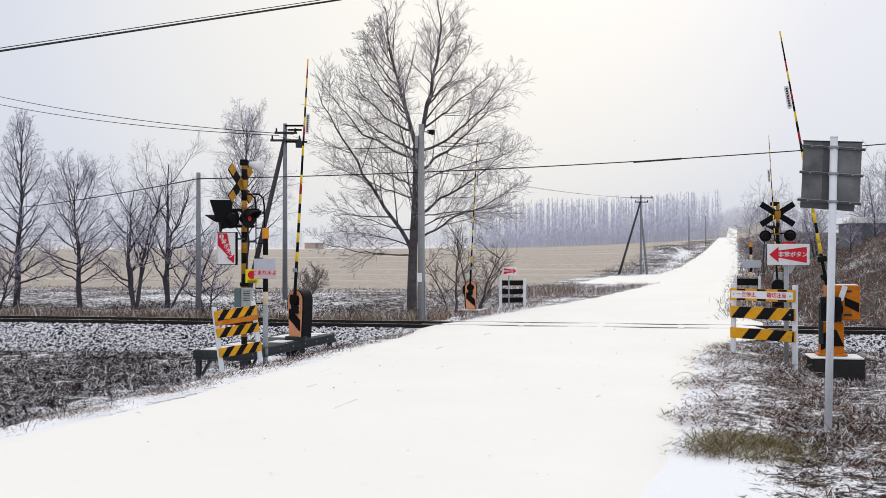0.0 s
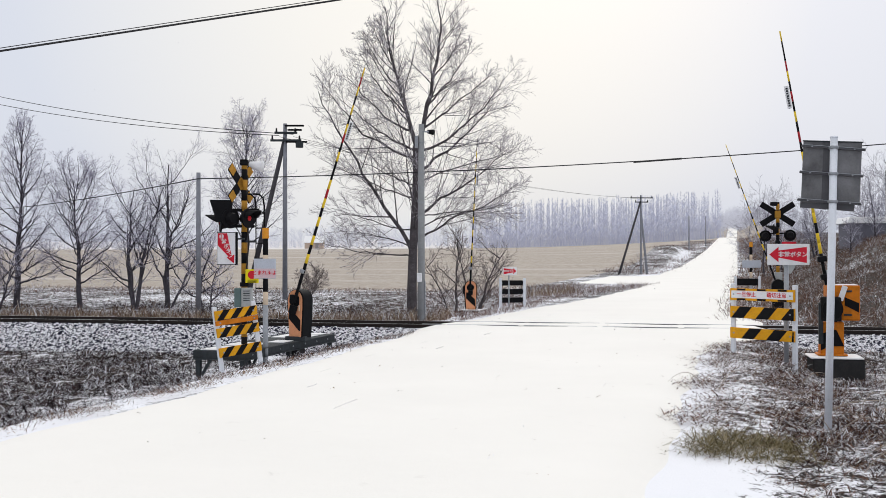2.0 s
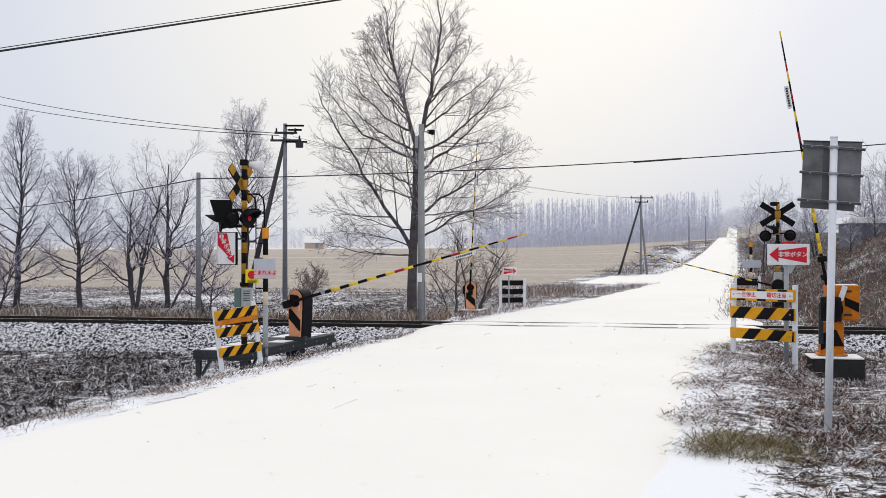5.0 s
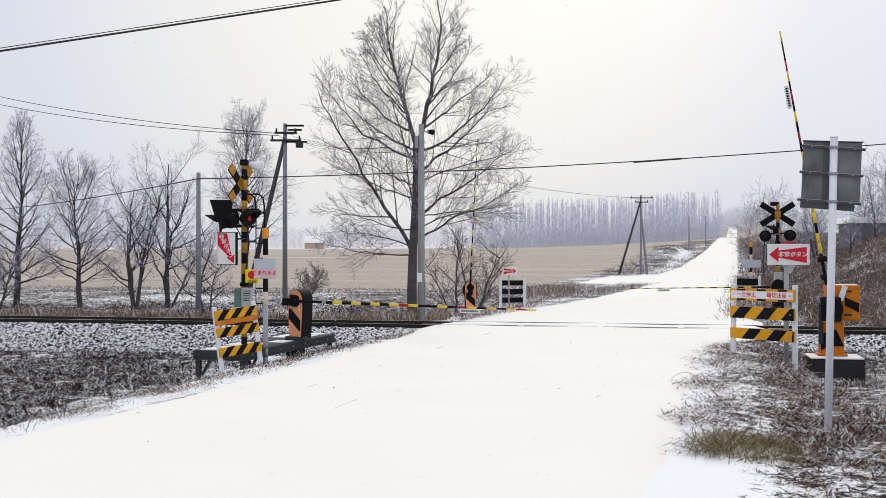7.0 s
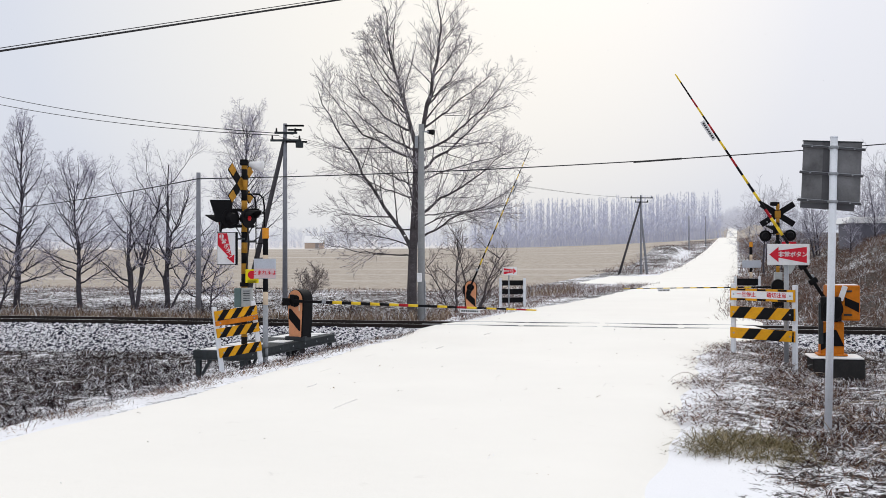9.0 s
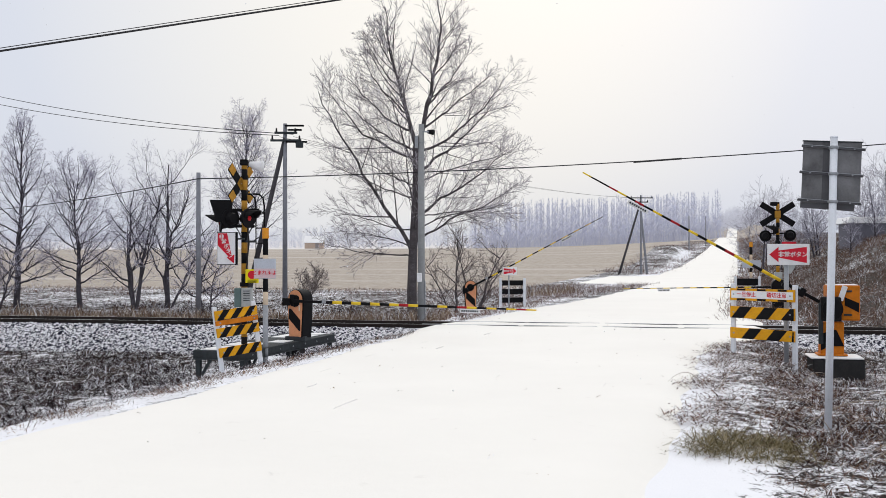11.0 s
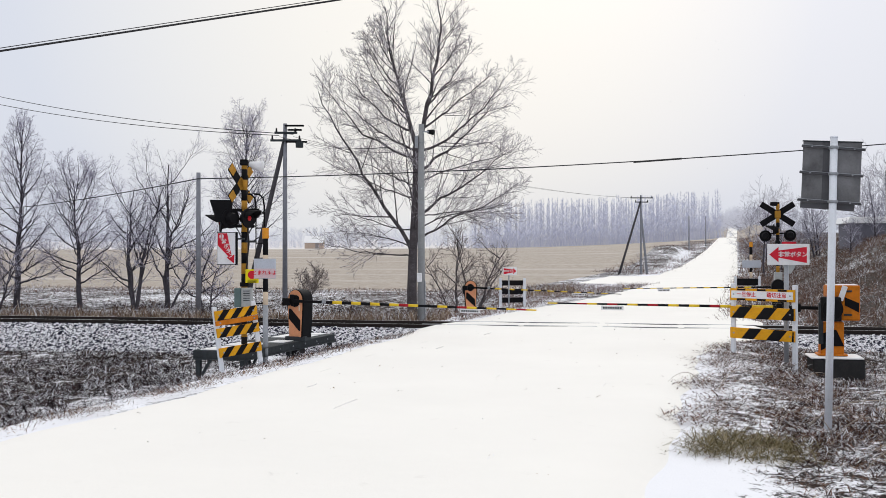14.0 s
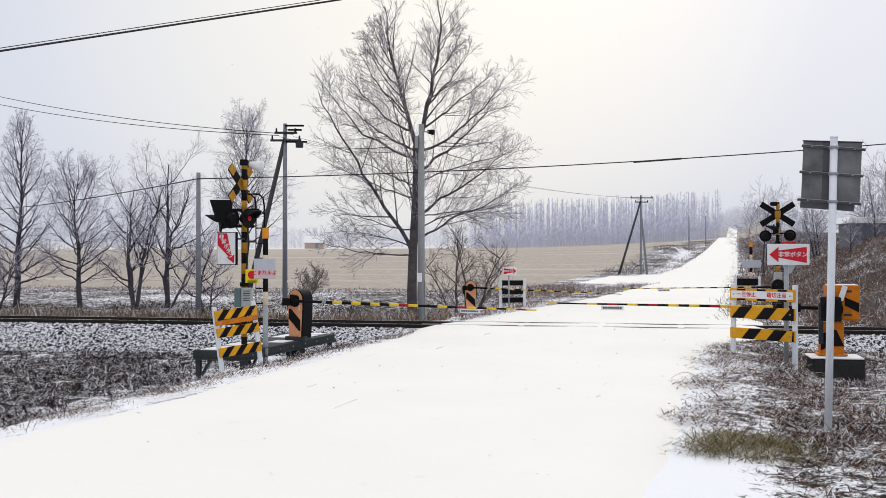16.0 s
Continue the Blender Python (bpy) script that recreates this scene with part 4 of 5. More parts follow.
# ---- bare trees ----
class Twigs:
    """Collects tapered branch tubes of one tree, the wood and the fine frosted twigs apart."""

    def __init__(self, seed):
        self.rng = random.Random(seed)
        self.wood = ([], [])
        self.fine = ([], [])

    def branch(self, pts, r0, r1, sides, fine):
        verts, faces = self.fine if fine else self.wood
        off = len(verts)
        n = len(pts)
        for i, p in enumerate(pts):
            d = (pts[min(i + 1, n - 1)] - pts[max(i - 1, 0)])
            s = d.cross(Vector((0.31, 0.92, 0.24)))
            if s.length < 1e-6:
                s = Vector((1, 0, 0))
            s.normalize()
            t = s.cross(d).normalized()
            r = r0 + (r1 - r0) * i / (n - 1)
            for k in range(sides):
                a = 2 * math.pi * k / sides
                verts.append(tuple(p + (s * math.cos(a) + t * math.sin(a)) * r))
        for i in range(n - 1):
            for k in range(sides):
                k2 = (k + 1) % sides
                faces.append((off + i * sides + k, off + i * sides + k2, off + (i + 1) * sides + k2, off + (i + 1) * sides + k))

    def grow(self, start, way, length, r, level, spec):
        rng = self.rng
        steps = (9, 8, 6, 4, 2)[min(level, 4)]
        pts, d, p = [start.copy()], way.normalized(), start.copy()
        for i in range(steps):
            wob = spec["wobble"] * (0.4 if level == 0 else 1.0)
            d = (d + Vector((rng.gauss(0, wob), rng.gauss(0, wob), rng.gauss(0, wob * 0.7))) + Vector((0, 0, spec["lift"] * (0.3 if level == 0 else 1)))).normalized()
            p = p + d * (length / steps)
            pts.append(p.copy())
        last = level >= spec["levels"]
        tip = r * (0.2 if level == 0 else 0.22)
        self.branch(pts, r, max(tip, spec["thin"]), (8, 6, 4, 3, 3)[min(level, 4)], level >= spec["fine_from"])
        if last:
            return
        count = spec["kids"][level]
        for k in range(count):
            f = spec["first"][level] + (1 - spec["first"][level]) * (k + rng.random()) / count
            i = min(int(f * steps), steps - 1)
            q = pts[i].lerp(pts[i + 1], f * steps - i)
            axis = (pts[i + 1] - pts[i]).normalized()
            side = axis.cross(Vector((rng.gauss(0, 1), rng.gauss(0, 1), rng.gauss(0, 1)))).normalized()
            if level == 0:
                turn = 2.399963 * k + rng.gauss(0, 0.25)
                side = Vector((math.cos(turn), math.sin(turn), 0))
            ang = radians(spec["angle"][level] * ((1.12 - 0.45 * f) if level == 0 else 1.0) + rng.gauss(0, 7))
            d2 = axis * math.cos(ang) + side * math.sin(ang)
            ln = length * spec["ratio"][level] * (1.15 - 0.75 * f * spec["shrink"]) * rng.uniform(0.75, 1.2)
            self.grow(q, d2, ln, max((r + (tip - r) * f) * spec["thick"], spec["thin"] * 1.3), level + 1, spec)

    def dress(self, pts, length, r, level, spec):
        """Boughs, twigs and sprays along a limb, thick near its middle and short at its tip."""
        rng = self.rng
        n = len(pts) - 1
        count = spec["boughs"] if level == 1 else spec["twigs"] if level == 2 else spec["sprays"]
        for k in range(count):
            f = 0.16 + 0.84 * (k + rng.random()) / count
            i = min(int(f * n), n - 1)
            q = pts[i].lerp(pts[i + 1], f * n - i)
            axis = (pts[i + 1] - pts[i]).normalized()
            side = axis.cross(Vector((rng.gauss(0, 1), rng.gauss(0, 1), rng.gauss(0, 1)))).normalized()
            ang = radians(spec["angle"] + rng.gauss(0, 9))
            d = axis * math.cos(ang) + side * math.sin(ang)
            ln = min(length, 4.6) * (0.44, 0.60, 0.62)[level - 1] * (1.12 - 0.62 * f) * rng.uniform(0.7, 1.25)
            r2 = max(r * (1 - 0.8 * f) * (0.42, 0.45, 0.5)[level - 1], spec["thin"] * 1.2)
            steps = (6, 3, 1)[level - 1]
            way, p, line = d.normalized(), q.copy(), [q.copy()]
            for j in range(steps):
                wob = spec["wobble"]
                way = (way + Vector((rng.gauss(0, wob), rng.gauss(0, wob), rng.gauss(0, wob * 0.7) + spec["lift"] * 7 / steps * 0.6))).normalized()
                p = p + way * (ln / steps)
                line.append(p.copy())
            self.branch(line, r2, max(r2 * 0.3, spec["thin"] * 0.8), (4, 3, 3)[level - 1], level + 1 >= spec["fine_from"])
            if level + 1 < spec["levels"]:
                self.dress(line, ln, r2, level + 1, spec)

    def put(self, name, label, m, wood, fine, group=""):
        g = thing(name, label, "tree" if "tree" in name else "shrub", m, group)
        mesh_part("trunk", self.wood[0], self.wood[1], wood, g, smooth=True)
        if self.fine[0]:
            mesh_part("crown", self.fine[0], self.fine[1], fine, g, "fine frosted twigs")
        return g


FROST_TWIG = strands("frosted_twig", [(0.0, (0.20, 0.18, 0.23)), (0.5, (0.42, 0.40, 0.51)), (1.0, (0.73, 0.73, 0.85))])
DARK_TWIG = strands("dark_twig", [(0.0, (0.08, 0.06, 0.06)), (0.6, (0.17, 0.135, 0.13)), (1.0, (0.40, 0.37, 0.38))])
BROWN_TWIG = strands("brown_twig", [(0.0, (0.13, 0.11, 0.12)), (0.5, (0.32, 0.29, 0.32)), (1.0, (0.66, 0.64, 0.70))])


def limb(t, start, azimuth, rise0, rise1, length, r, spec, level=1):
    """One main limb: leaves at elevation rise0 and bends to rise1, then carries its own boughs and twigs."""
    rng = t.rng
    steps = 14
    pts, p = [start.copy()], start.copy()
    az = radians(azimuth)
    for i in range(steps):
        f = (i + 0.5) / steps
        el = radians(rise0 + (rise1 - rise0) * f) + rng.gauss(0, 0.14)
        az += rng.gauss(0, 0.07)
        p = p + Vector((math.cos(el) * math.cos(az), math.cos(el) * math.sin(az), math.sin(el))) * (length / steps)
        pts.append(p.copy())
    t.branch(pts, r, max(r * 0.16, spec["thin"]), 6, False)
    t.dress(pts, length, r, level, spec)
    return pts


# height on the trunk, azimuth (0 is along the track to the right, 180 to the left), first and last rise, length, radius
LOW_LIMBS = [(1.75, 184, 64, 52, 6.5, 0.08), (1.70, 176, 0, 16, 3.2, 0.03), (1.95, 168, 26, 4, 2.8, 0.028), (2.10, 6, 26, 30, 4.3, 0.042),
             (3.00, -14, 26, 42, 4.0, 0.052), (3.10, 18, 8, 6, 3.4, 0.024), (4.15, 172, 20, 30, 3.1, 0.034), (3.70, 196, 10, 30, 3.2, 0.03),
             (4.45, 10, 34, 48, 4.0, 0.055), (4.30, -24, 14, 12, 3.9, 0.03), (5.10, 190, 16, 58, 4.1, 0.05), (5.30, 166, 22, 44, 3.6, 0.04),
             (5.20, -8, 20, 54, 4.0, 0.05), (3.20, 92, 36, 58, 3.7, 0.05), (2.60, -88, 36, 50, 3.5, 0.042), (4.60, 255, 40, 60, 3.5, 0.045),
             (2.60, 200, 8, 24, 3.0, 0.028), (2.55, -20, 16, 14, 3.3, 0.028)]
# the same, for boughs of the two leaders; height counts from the fork
LEADER_LIMBS = [(0.5, 178, 32, 54, 3.0, 0.042), (1.1, 196, 38, 58, 2.7, 0.036), (1.9, 170, 46, 62, 2.1, 0.03), (2.7, 205, 52, 68, 1.6, 0.024),
                (0.6, -4, 26, 50, 2.9, 0.04), (1.4, 18, 40, 60, 2.5, 0.036), (2.3, -25, 48, 64, 2.0, 0.028), (3.2, 8, 54, 70, 1.5, 0.022),
                (1.2, 95, 46, 66, 2.3, 0.03), (2.0, 270, 50, 68, 2.1, 0.028), (3.0, 130, 56, 72, 1.6, 0.022)]
BIG = dict(wobble=0.055, lift=0.04, levels=4, thin=0.0044, fine_from=3, angle=41, boughs=14, twigs=7, sprays=3)
t = Twigs(18)
trunk = [Vector((0.0, 0, -0.3)), Vector((0.0, 0, 0.6)), Vector((0.03, 0.02, 1.7)), Vector((0.10, 0.0, 3.0)), Vector((0.15, 0.03, 4.3)), Vector((0.14, 0.0, 5.5))]
for i, (p, q) in enumerate(zip(trunk, trunk[1:])):
    t.branch([p, q], 0.185 - 0.014 * i, 0.171 - 0.014 * i, 10, False)


def on_line(pts, z):
    for p, q in zip(pts, pts[1:]):
        if p.z <= z <= q.z:
            return p.lerp(q, (z - p.z) / (q.z - p.z))
    return pts[-1].copy()


for z, az, e0, e1, ln, r in LOW_LIMBS:
    limb(t, on_line(trunk, z), az, e0, e1, ln, r, BIG)
left_leader = limb(t, trunk[-1], 178, 70, 86, 4.9, 0.085, BIG)
right_leader = limb(t, trunk[-1], 10, 68, 94, 5.3, 0.095, BIG)
for z, az, e0, e1, ln, r in LEADER_LIMBS:
    limb(t, on_line(left_leader if 90 < az < 260 else right_leader, trunk[-1].z + z), az, e0, e1, ln, r, BIG)
t.put("bare_tree", "tall bare tree with frosted twigs beside the railway", pose(-1.07, 36.0, -0.1), BARK, BROWN_TWIG)

MID = dict(wobble=0.065, lift=0.03, levels=4, thin=0.0034, fine_from=3, angle=42, boughs=10, twigs=6, sprays=2)


def spire_tree(seed, m, height, r, reach, limbs, lean, label, first=0.14, crown=0.45):
    """A straight-stemmed tree: one leader to the top and many slim side limbs, longest at a third of its height."""
    t = Twigs(seed)
    rng = t.rng
    pts, p = [Vector((0, 0, -0.3))], Vector((0, 0, -0.3))
    for i in range(12):
        p = p + Vector((lean * height / 12 + rng.gauss(0, 0.03), rng.gauss(0, 0.03), (height + 0.3) / 12))
        pts.append(p.copy())
    t.branch(pts, r, 0.012, 9, False)
    for k in range(limbs):
        f = first + (0.97 - first) * (k + rng.random() * 0.8) / limbs
        shape = min(1.0, 0.6 + f * 1.4) * (1.08 - f) ** crown * 0.85
        ln = reach * shape * rng.uniform(0.75, 1.15) + 0.25
        rise = 14 + 50 * f + rng.gauss(0, 8)
        limb(t, on_line(pts, f * height), 137.5 * k + rng.gauss(0, 15), rise, rise + 24, ln, 0.014 + r * 0.26 * (1 - f), MID)
    t.put("bare_tree", label, m, FROST_BARK, FROST_TWIG, "trees behind the tracks")


def forked_tree(seed, m, stems, label):
    """Crooked stems from one foot, each splitting into spreading limbs that turn up."""
    t = Twigs(seed)
    rng = t.rng
    for az, e0, e1, ln, r in stems:
        pts = limb(t, Vector((0.06 * math.cos(radians(az)), 0, -0.3)), az, e0, e1, ln, r, dict(MID, boughs=3))
        for k in range(8):
            f = 0.32 + 0.62 * k / 8 + rng.uniform(-0.03, 0.03)
            i = int(f * 14)
            rise = rng.uniform(18, 60)
            limb(t, pts[i], az + 180 * (k % 2) + rng.gauss(0, 45), rise, rise + 32, ln * rng.uniform(0.28, 0.46), r * (1 - f) * 0.5 + 0.014, MID)
    t.put("bare_tree", label, m, FROST_BARK, FROST_TWIG, "trees behind the tracks")


def stand(px, py):
    return pose(px, py, ground_at(px, py))


SPIRE = "slim bare tree with frosted twigs behind the tracks"
CROOKED = "crooked dark bare tree forking low behind the tracks"
spire_tree(30, stand(-17.1, 42.0), 7.3, 0.14, 2.5, 38, 0.0, SPIRE)
spire_tree(31, stand(-14.75, 42.5), 5.2, 0.12, 3.0, 36, -0.05, SPIRE, 0.18, 0.32)
spire_tree(36, stand(-8.9, 47.0), 7.6, 0.13, 3.0, 44, 0.0, SPIRE, 0.3, 0.3)
spire_tree(37, stand(-20.6, 44.0), 6.6, 0.15, 2.9, 28, 0.02, SPIRE)
forked_tree(33, stand(-12.15, 41.5), [(172, 84, 104, 5.2, 0.105), (0, 88, 70, 5.4, 0.10), (150, 76, 110, 4.4, 0.06)], CROOKED)
forked_tree(34, stand(-11.05, 42.0), [(100, 90, 84, 6.1, 0.12), (10, 72, 50, 3.9, 0.06), (190, 84, 112, 5.2, 0.08)], CROOKED)
forked_tree(35, stand(-9.15, 40.5), [(184, 78, 120, 3.0, 0.07), (30, 80, 60, 2.6, 0.05)], CROOKED)
forked_tree(38, stand(-17.45, 40.6), [(200, 80, 60, 3.6, 0.09), (10, 64, 84, 3.0, 0.06)], CROOKED)

BUSHY = dict(wobble=0.13, lift=0.03, levels=3, thin=0.0040, fine_from=2, angle=46, boughs=10, twigs=6, sprays=4)


def shrub(seed, m, stems, label):
    t = Twigs(seed)
    rng = t.rng
    for az, e0, e1, ln, r in stems:
        pts = limb(t, Vector((0.08 * math.cos(radians(az)), 0.08 * math.sin(radians(az)), -0.2)), az, e0, e1, ln, r, BUSHY)
        for k in range(5):
            limb(t, pts[4 + 2 * k], az + 130 * k + rng.gauss(0, 30), rng.uniform(22, 50), rng.uniform(40, 75), ln * rng.uniform(0.3, 0.45), r * 0.45, BUSHY)
    t.put("bare_shrub", label, m, BARK, DARK_TWIG, "shrubs behind the tracks")


shrub(60, stand(0.35, 37.5), [(20, 88, 78, 3.3, 0.055), (180, 80, 52, 2.6, 0.035)], "bare brown shrub with a slim crooked stem")
shrub(61, stand(1.05, 37.0), [(0, 80, 60, 2.9, 0.05), (120, 84, 70, 3.1, 0.045), (10, 70, 52, 2.4, 0.04)], "bare brown multi-stemmed shrub")
shrub(62, stand(-5.9, 45.0), [(20, 66, 52, 1.5, 0.025), (0, 74, 60, 1.6, 0.025), (180, 84, 70, 1.3, 0.02), (90, 60, 50, 1.3, 0.02), (-20, 55, 45, 1.4, 0.02)], "low bare bush leaning over the snowy bank")


# ---- far woods ----
def woods(name, label, a, b, rows, spacing, h0, h1, depth, seed, material, twigs=34, bushy=0.13, crown_from=0.0, brush=0):
    """A plantation of slim leafless trees along a line from a to b, several rows deep."""
    rng = np.random.default_rng(seed)
    a, b = np.array(a, float), np.array(b, float)
    n = max(2, int(np.linalg.norm(b - a) / spacing))
    side = np.array([-(b - a)[1], (b - a)[0]]) / np.linalg.norm(b - a)
    verts, faces = [], []

    def stick(p, q, r0, r1):
        p, q = np.array(p), np.array(q)
        o = len(verts)
        for c, r in ((p, r0), (q, r1)):
            for k in range(3):
                t = 2.1 * k
                verts.append((c[0] + r * math.cos(t), c[1] + r * math.sin(t) * 0.5, c[2] + r * math.sin(t) * 0.8))
        for k in range(3):
            k2 = (k + 1) % 3
            faces.append((o + k, o + k2, o + 3 + k2, o + 3 + k))

    for row in range(rows):
        for i in range(n):
            f = (i + rng.random()) / n
            p = a + (b - a) * f + side * (row * depth / rows + rng.normal(0, spacing * 0.3))
            z = ground_at(p[0], p[1]) - 0.5
            h = (h0 + (h1 - h0) * f) * rng.uniform(0.84, 1.06)
            top = (p[0] + rng.normal(0, 0.3), p[1], z + h)
            stick((p[0], p[1], z), top, 0.11 * h / 14, 0.03)
            for k in range(twigs):
                g = crown_from + (0.99 - crown_from) * rng.random() ** 1.15
                w = h * bushy * (1.12 - g) ** (0.6 if not crown_from else 0.9) * rng.uniform(0.5, 1.3)
                ang = rng.uniform(0, 6.28)
                s = (p[0] + (top[0] - p[0]) * g, p[1], z + h * g)
                stick(s, (s[0] + w * math.cos(ang), s[1] + w * math.sin(ang), s[2] + w * rng.uniform(0.2, 1.3)), (0.10 if crown_from else 0.065) * h / 14, 0.03)
            for k in range(brush):
                s = (p[0] + rng.normal(0, spacing), p[1] + rng.normal(0, spacing), z)
                q = h * rng.uniform(0.12, 0.36)
                stick(s, (s[0] + rng.normal(0, 0.18 * q), s[1], z + q), 0.10, 0.03)
    ob = mesh_part(name, verts, faces, material)
    return tagged(ob, label, "woods", kind="stuff")


# Pale blue distance haze is mixed into the two far woods' frost colours.
HAZED_FROST = strands("hazed_frosted_larch", [(0.0, (0.54, 0.565, 0.70)), (0.5, (0.64, 0.66, 0.79)), (0.85, (0.74, 0.75, 0.83)), (1.0, (0.84, 0.84, 0.87))])
HAZED_FROST_FAR = strands("hazed_frosted_far_woods", [(0.0, (0.62, 0.635, 0.72)), (0.6, (0.70, 0.71, 0.79)), (1.0, (0.80, 0.81, 0.86))])
HOAR_NEAR = strands("hoar_frosted_brush", [(0.0, (0.15, 0.14, 0.17)), (0.5, (0.29, 0.28, 0.34)), (1.0, (0.56, 0.56, 0.64))])
woods("larch_plantation", "rows of slim frosted leafless larches with pale haze in their colour", (28, 400), (149, 560), 4, 2.5, 18.5, 26.0, 30, 1, HAZED_FROST, 62, 0.115, 0.16, 16)
woods("far_woods", "pale distant woods beyond the stubble field", (-330, 640), (60, 640), 4, 3.4, 11.0, 14.5, 50, 2, HAZED_FROST_FAR, 34, 0.34)
woods("far_woods", "pale distant woods where the road vanishes", (178, 640), (250, 800), 4, 3.0, 9.0, 14.0, 30, 3, HAZED_FROST_FAR, 40, 0.3)
woods("far_woods", "hazy frosted trees above the right bank", (62, 200), (110, 165), 4, 1.6, 5.0, 7.5, 16, 5, HAZED_FROST_FAR, 36, 0.25)

FROSTY = dict(wobble=0.11, lift=0.03, levels=3, thin=0.006, fine_from=1, kids=[12, 8, 5], first=[0.2, 0.15, 0.15],
              angle=[48, 44, 42], ratio=[0.52, 0.5, 0.5], shrink=0.5, thick=0.55)
for i, (px, py, h) in enumerate([(27.0, 88.0, 6.2), (29.2, 90.0, 5.4), (31.0, 86.0, 3.0), (34.5, 118.0, 5.2), (40.2, 130.0, 6.0),
                                 (33.2, 80.0, 4.0), (35.8, 84.0, 4.8), (29.8, 72.0, 2.2), (26.5, 68.0, 1.9), (33.8, 84.0, 3.2), (30.6, 86.0, 3.6), (36.6, 86.0, 5.8), (32.2, 90.0, 4.4), (28.2, 84.0, 2.8)]):
    t = Twigs(90 + i)
    t.grow(Vector((0, 0, -0.3)), Vector((t.rng.uniform(-0.1, 0.1), 0, 1)), h, 0.09, 0, FROSTY)
    t.put("frosted_tree", "small bare tree pale with frost on the bank", pose(px, py, ground_at(px, py)), FROST_BARK, HOAR_NEAR, "trees on the right bank")


# ---- far buildings ----
def barn(m, w, d, h, label):
    """Long side to the south, a pitched roof whose slopes carry the snow."""
    g = thing("barn", label, "barn", m)
    part("wall", box((0, 0, h * 0.26), (w, d, h * 0.54), 0.02), BARN_WALL, g)
    bm = prism([(-d * 0.58, h * 0.50), (0, h), (d * 0.58, h * 0.50), (d * 0.58, h * 0.45), (0, h * 0.93), (-d * 0.58, h * 0.45)], w * 1.08)
    part("roof", bm, SNOW_SOFT, g, "snow-covered roof", pose(w * 0.54, 0, 0, 0, 0, 90))
    part("gable", prism([(-d * 0.5, h * 0.52), (d * 0.5, h * 0.52), (0, h * 0.92)], w * 0.98), BARN_DOOR, g, m=pose(w * 0.49, 0, 0, 0, 0, 90))
    part("door", box((w * 0.2, -d * 0.5 - 0.03, h * 0.22), (w * 0.2, 0.06, h * 0.42), 0.01), BARN_DOOR, g)


BARN_WALL = worn("frosty_timber_wall", (0.56, 0.44, 0.36), 0.85)
BARN_DOOR = worn("grey_barn_door", (0.33, 0.30, 0.30), 0.85)
barn(pose(-67.0, 545.0, ground_at(-67, 545) - 0.1), 9.3, 8.0, 6.6, "small distant barn with a snow-covered roof")
SHED_WALL = worn("grey_blue_shed_wall", (0.15, 0.15, 0.185), 0.85)
SHED = thing("shed", "long low shed with a snowy roof on the bank", "shed", pose(33.6, 76.0, ground_at(33.6, 76.0) - 0.75, 0, 0, -8))
part("wall", box((0, 0, 0.7), (8.5, 3.5, 1.9), 0.02), SHED_WALL, SHED)
part("roof", prism([(-4.5, 1.55), (4.5, 1.55), (4.3, 2.0), (-4.3, 2.0)], 3.9, 0.03), SNOW_SOFT, SHED, "snow-covered roof", pose(0, -1.95, 0))


# ---- grass and brush ----
def blades(name, label, points, per, height, spread, width, lean, material, seed, curl=0.6):
    """Tufts of bent blades at the given ground points, all in one mesh."""
    rng = np.random.default_rng(seed)
    p = np.repeat(np.asarray(points, float), per, axis=0)
    n = len(p)
    size = np.repeat(rng.uniform(0.55, 1.25, len(points)), per)
    base = p + np.stack([rng.normal(0, spread, n), rng.normal(0, spread, n), np.full(n, -0.004)], -1)
    ang = rng.uniform(0, 2 * math.pi, n)
    out = np.stack([np.cos(ang), np.sin(ang), np.zeros(n)], -1)
    tilt = np.abs(rng.normal(lean, 0.35, n))
    h = height * size * rng.uniform(0.5, 1.2, n)
    d1 = out * np.sin(tilt)[:, None] + np.array([0, 0, 1.0]) * np.cos(tilt)[:, None]
    t2 = np.minimum(tilt + curl * rng.uniform(0.3, 1.3, n), 2.0)
    d2 = out * np.sin(t2)[:, None] + np.array([0, 0, 1.0]) * np.cos(t2)[:, None]
    mid = base + d1 * (h * 0.55)[:, None]
    tip = mid + d2 * (h * 0.5)[:, None]
    a2 = rng.uniform(0, math.pi, n)
    sd = np.stack([np.cos(a2), np.sin(a2), np.zeros(n)], -1) * (width * rng.uniform(0.6, 1.4, n))[:, None]
    v = np.stack([base - sd, base + sd, mid + sd * 0.8, mid - sd * 0.8, tip], 1).reshape(-1, 3)
    k = np.arange(n)[:, None] * 5
    f = np.concatenate([k + np.array([0, 1, 2]), k + np.array([0, 2, 3]), k + np.array([3, 2, 4])], 1).reshape(-1)
    me = bpy.data.meshes.new(name)
    me.vertices.add(len(v))
    me.vertices.foreach_set("co", v.reshape(-1))
    me.loops.add(len(f))
    me.loops.foreach_set("vertex_index", f)
    me.polygons.add(len(f) // 3)
    me.polygons.foreach_set("loop_start", np.arange(0, len(f), 3))
    me.update(calc_edges=True)
    me.materials.append(material)
    return tagged(new(name, me), label, "grass", kind="stuff")


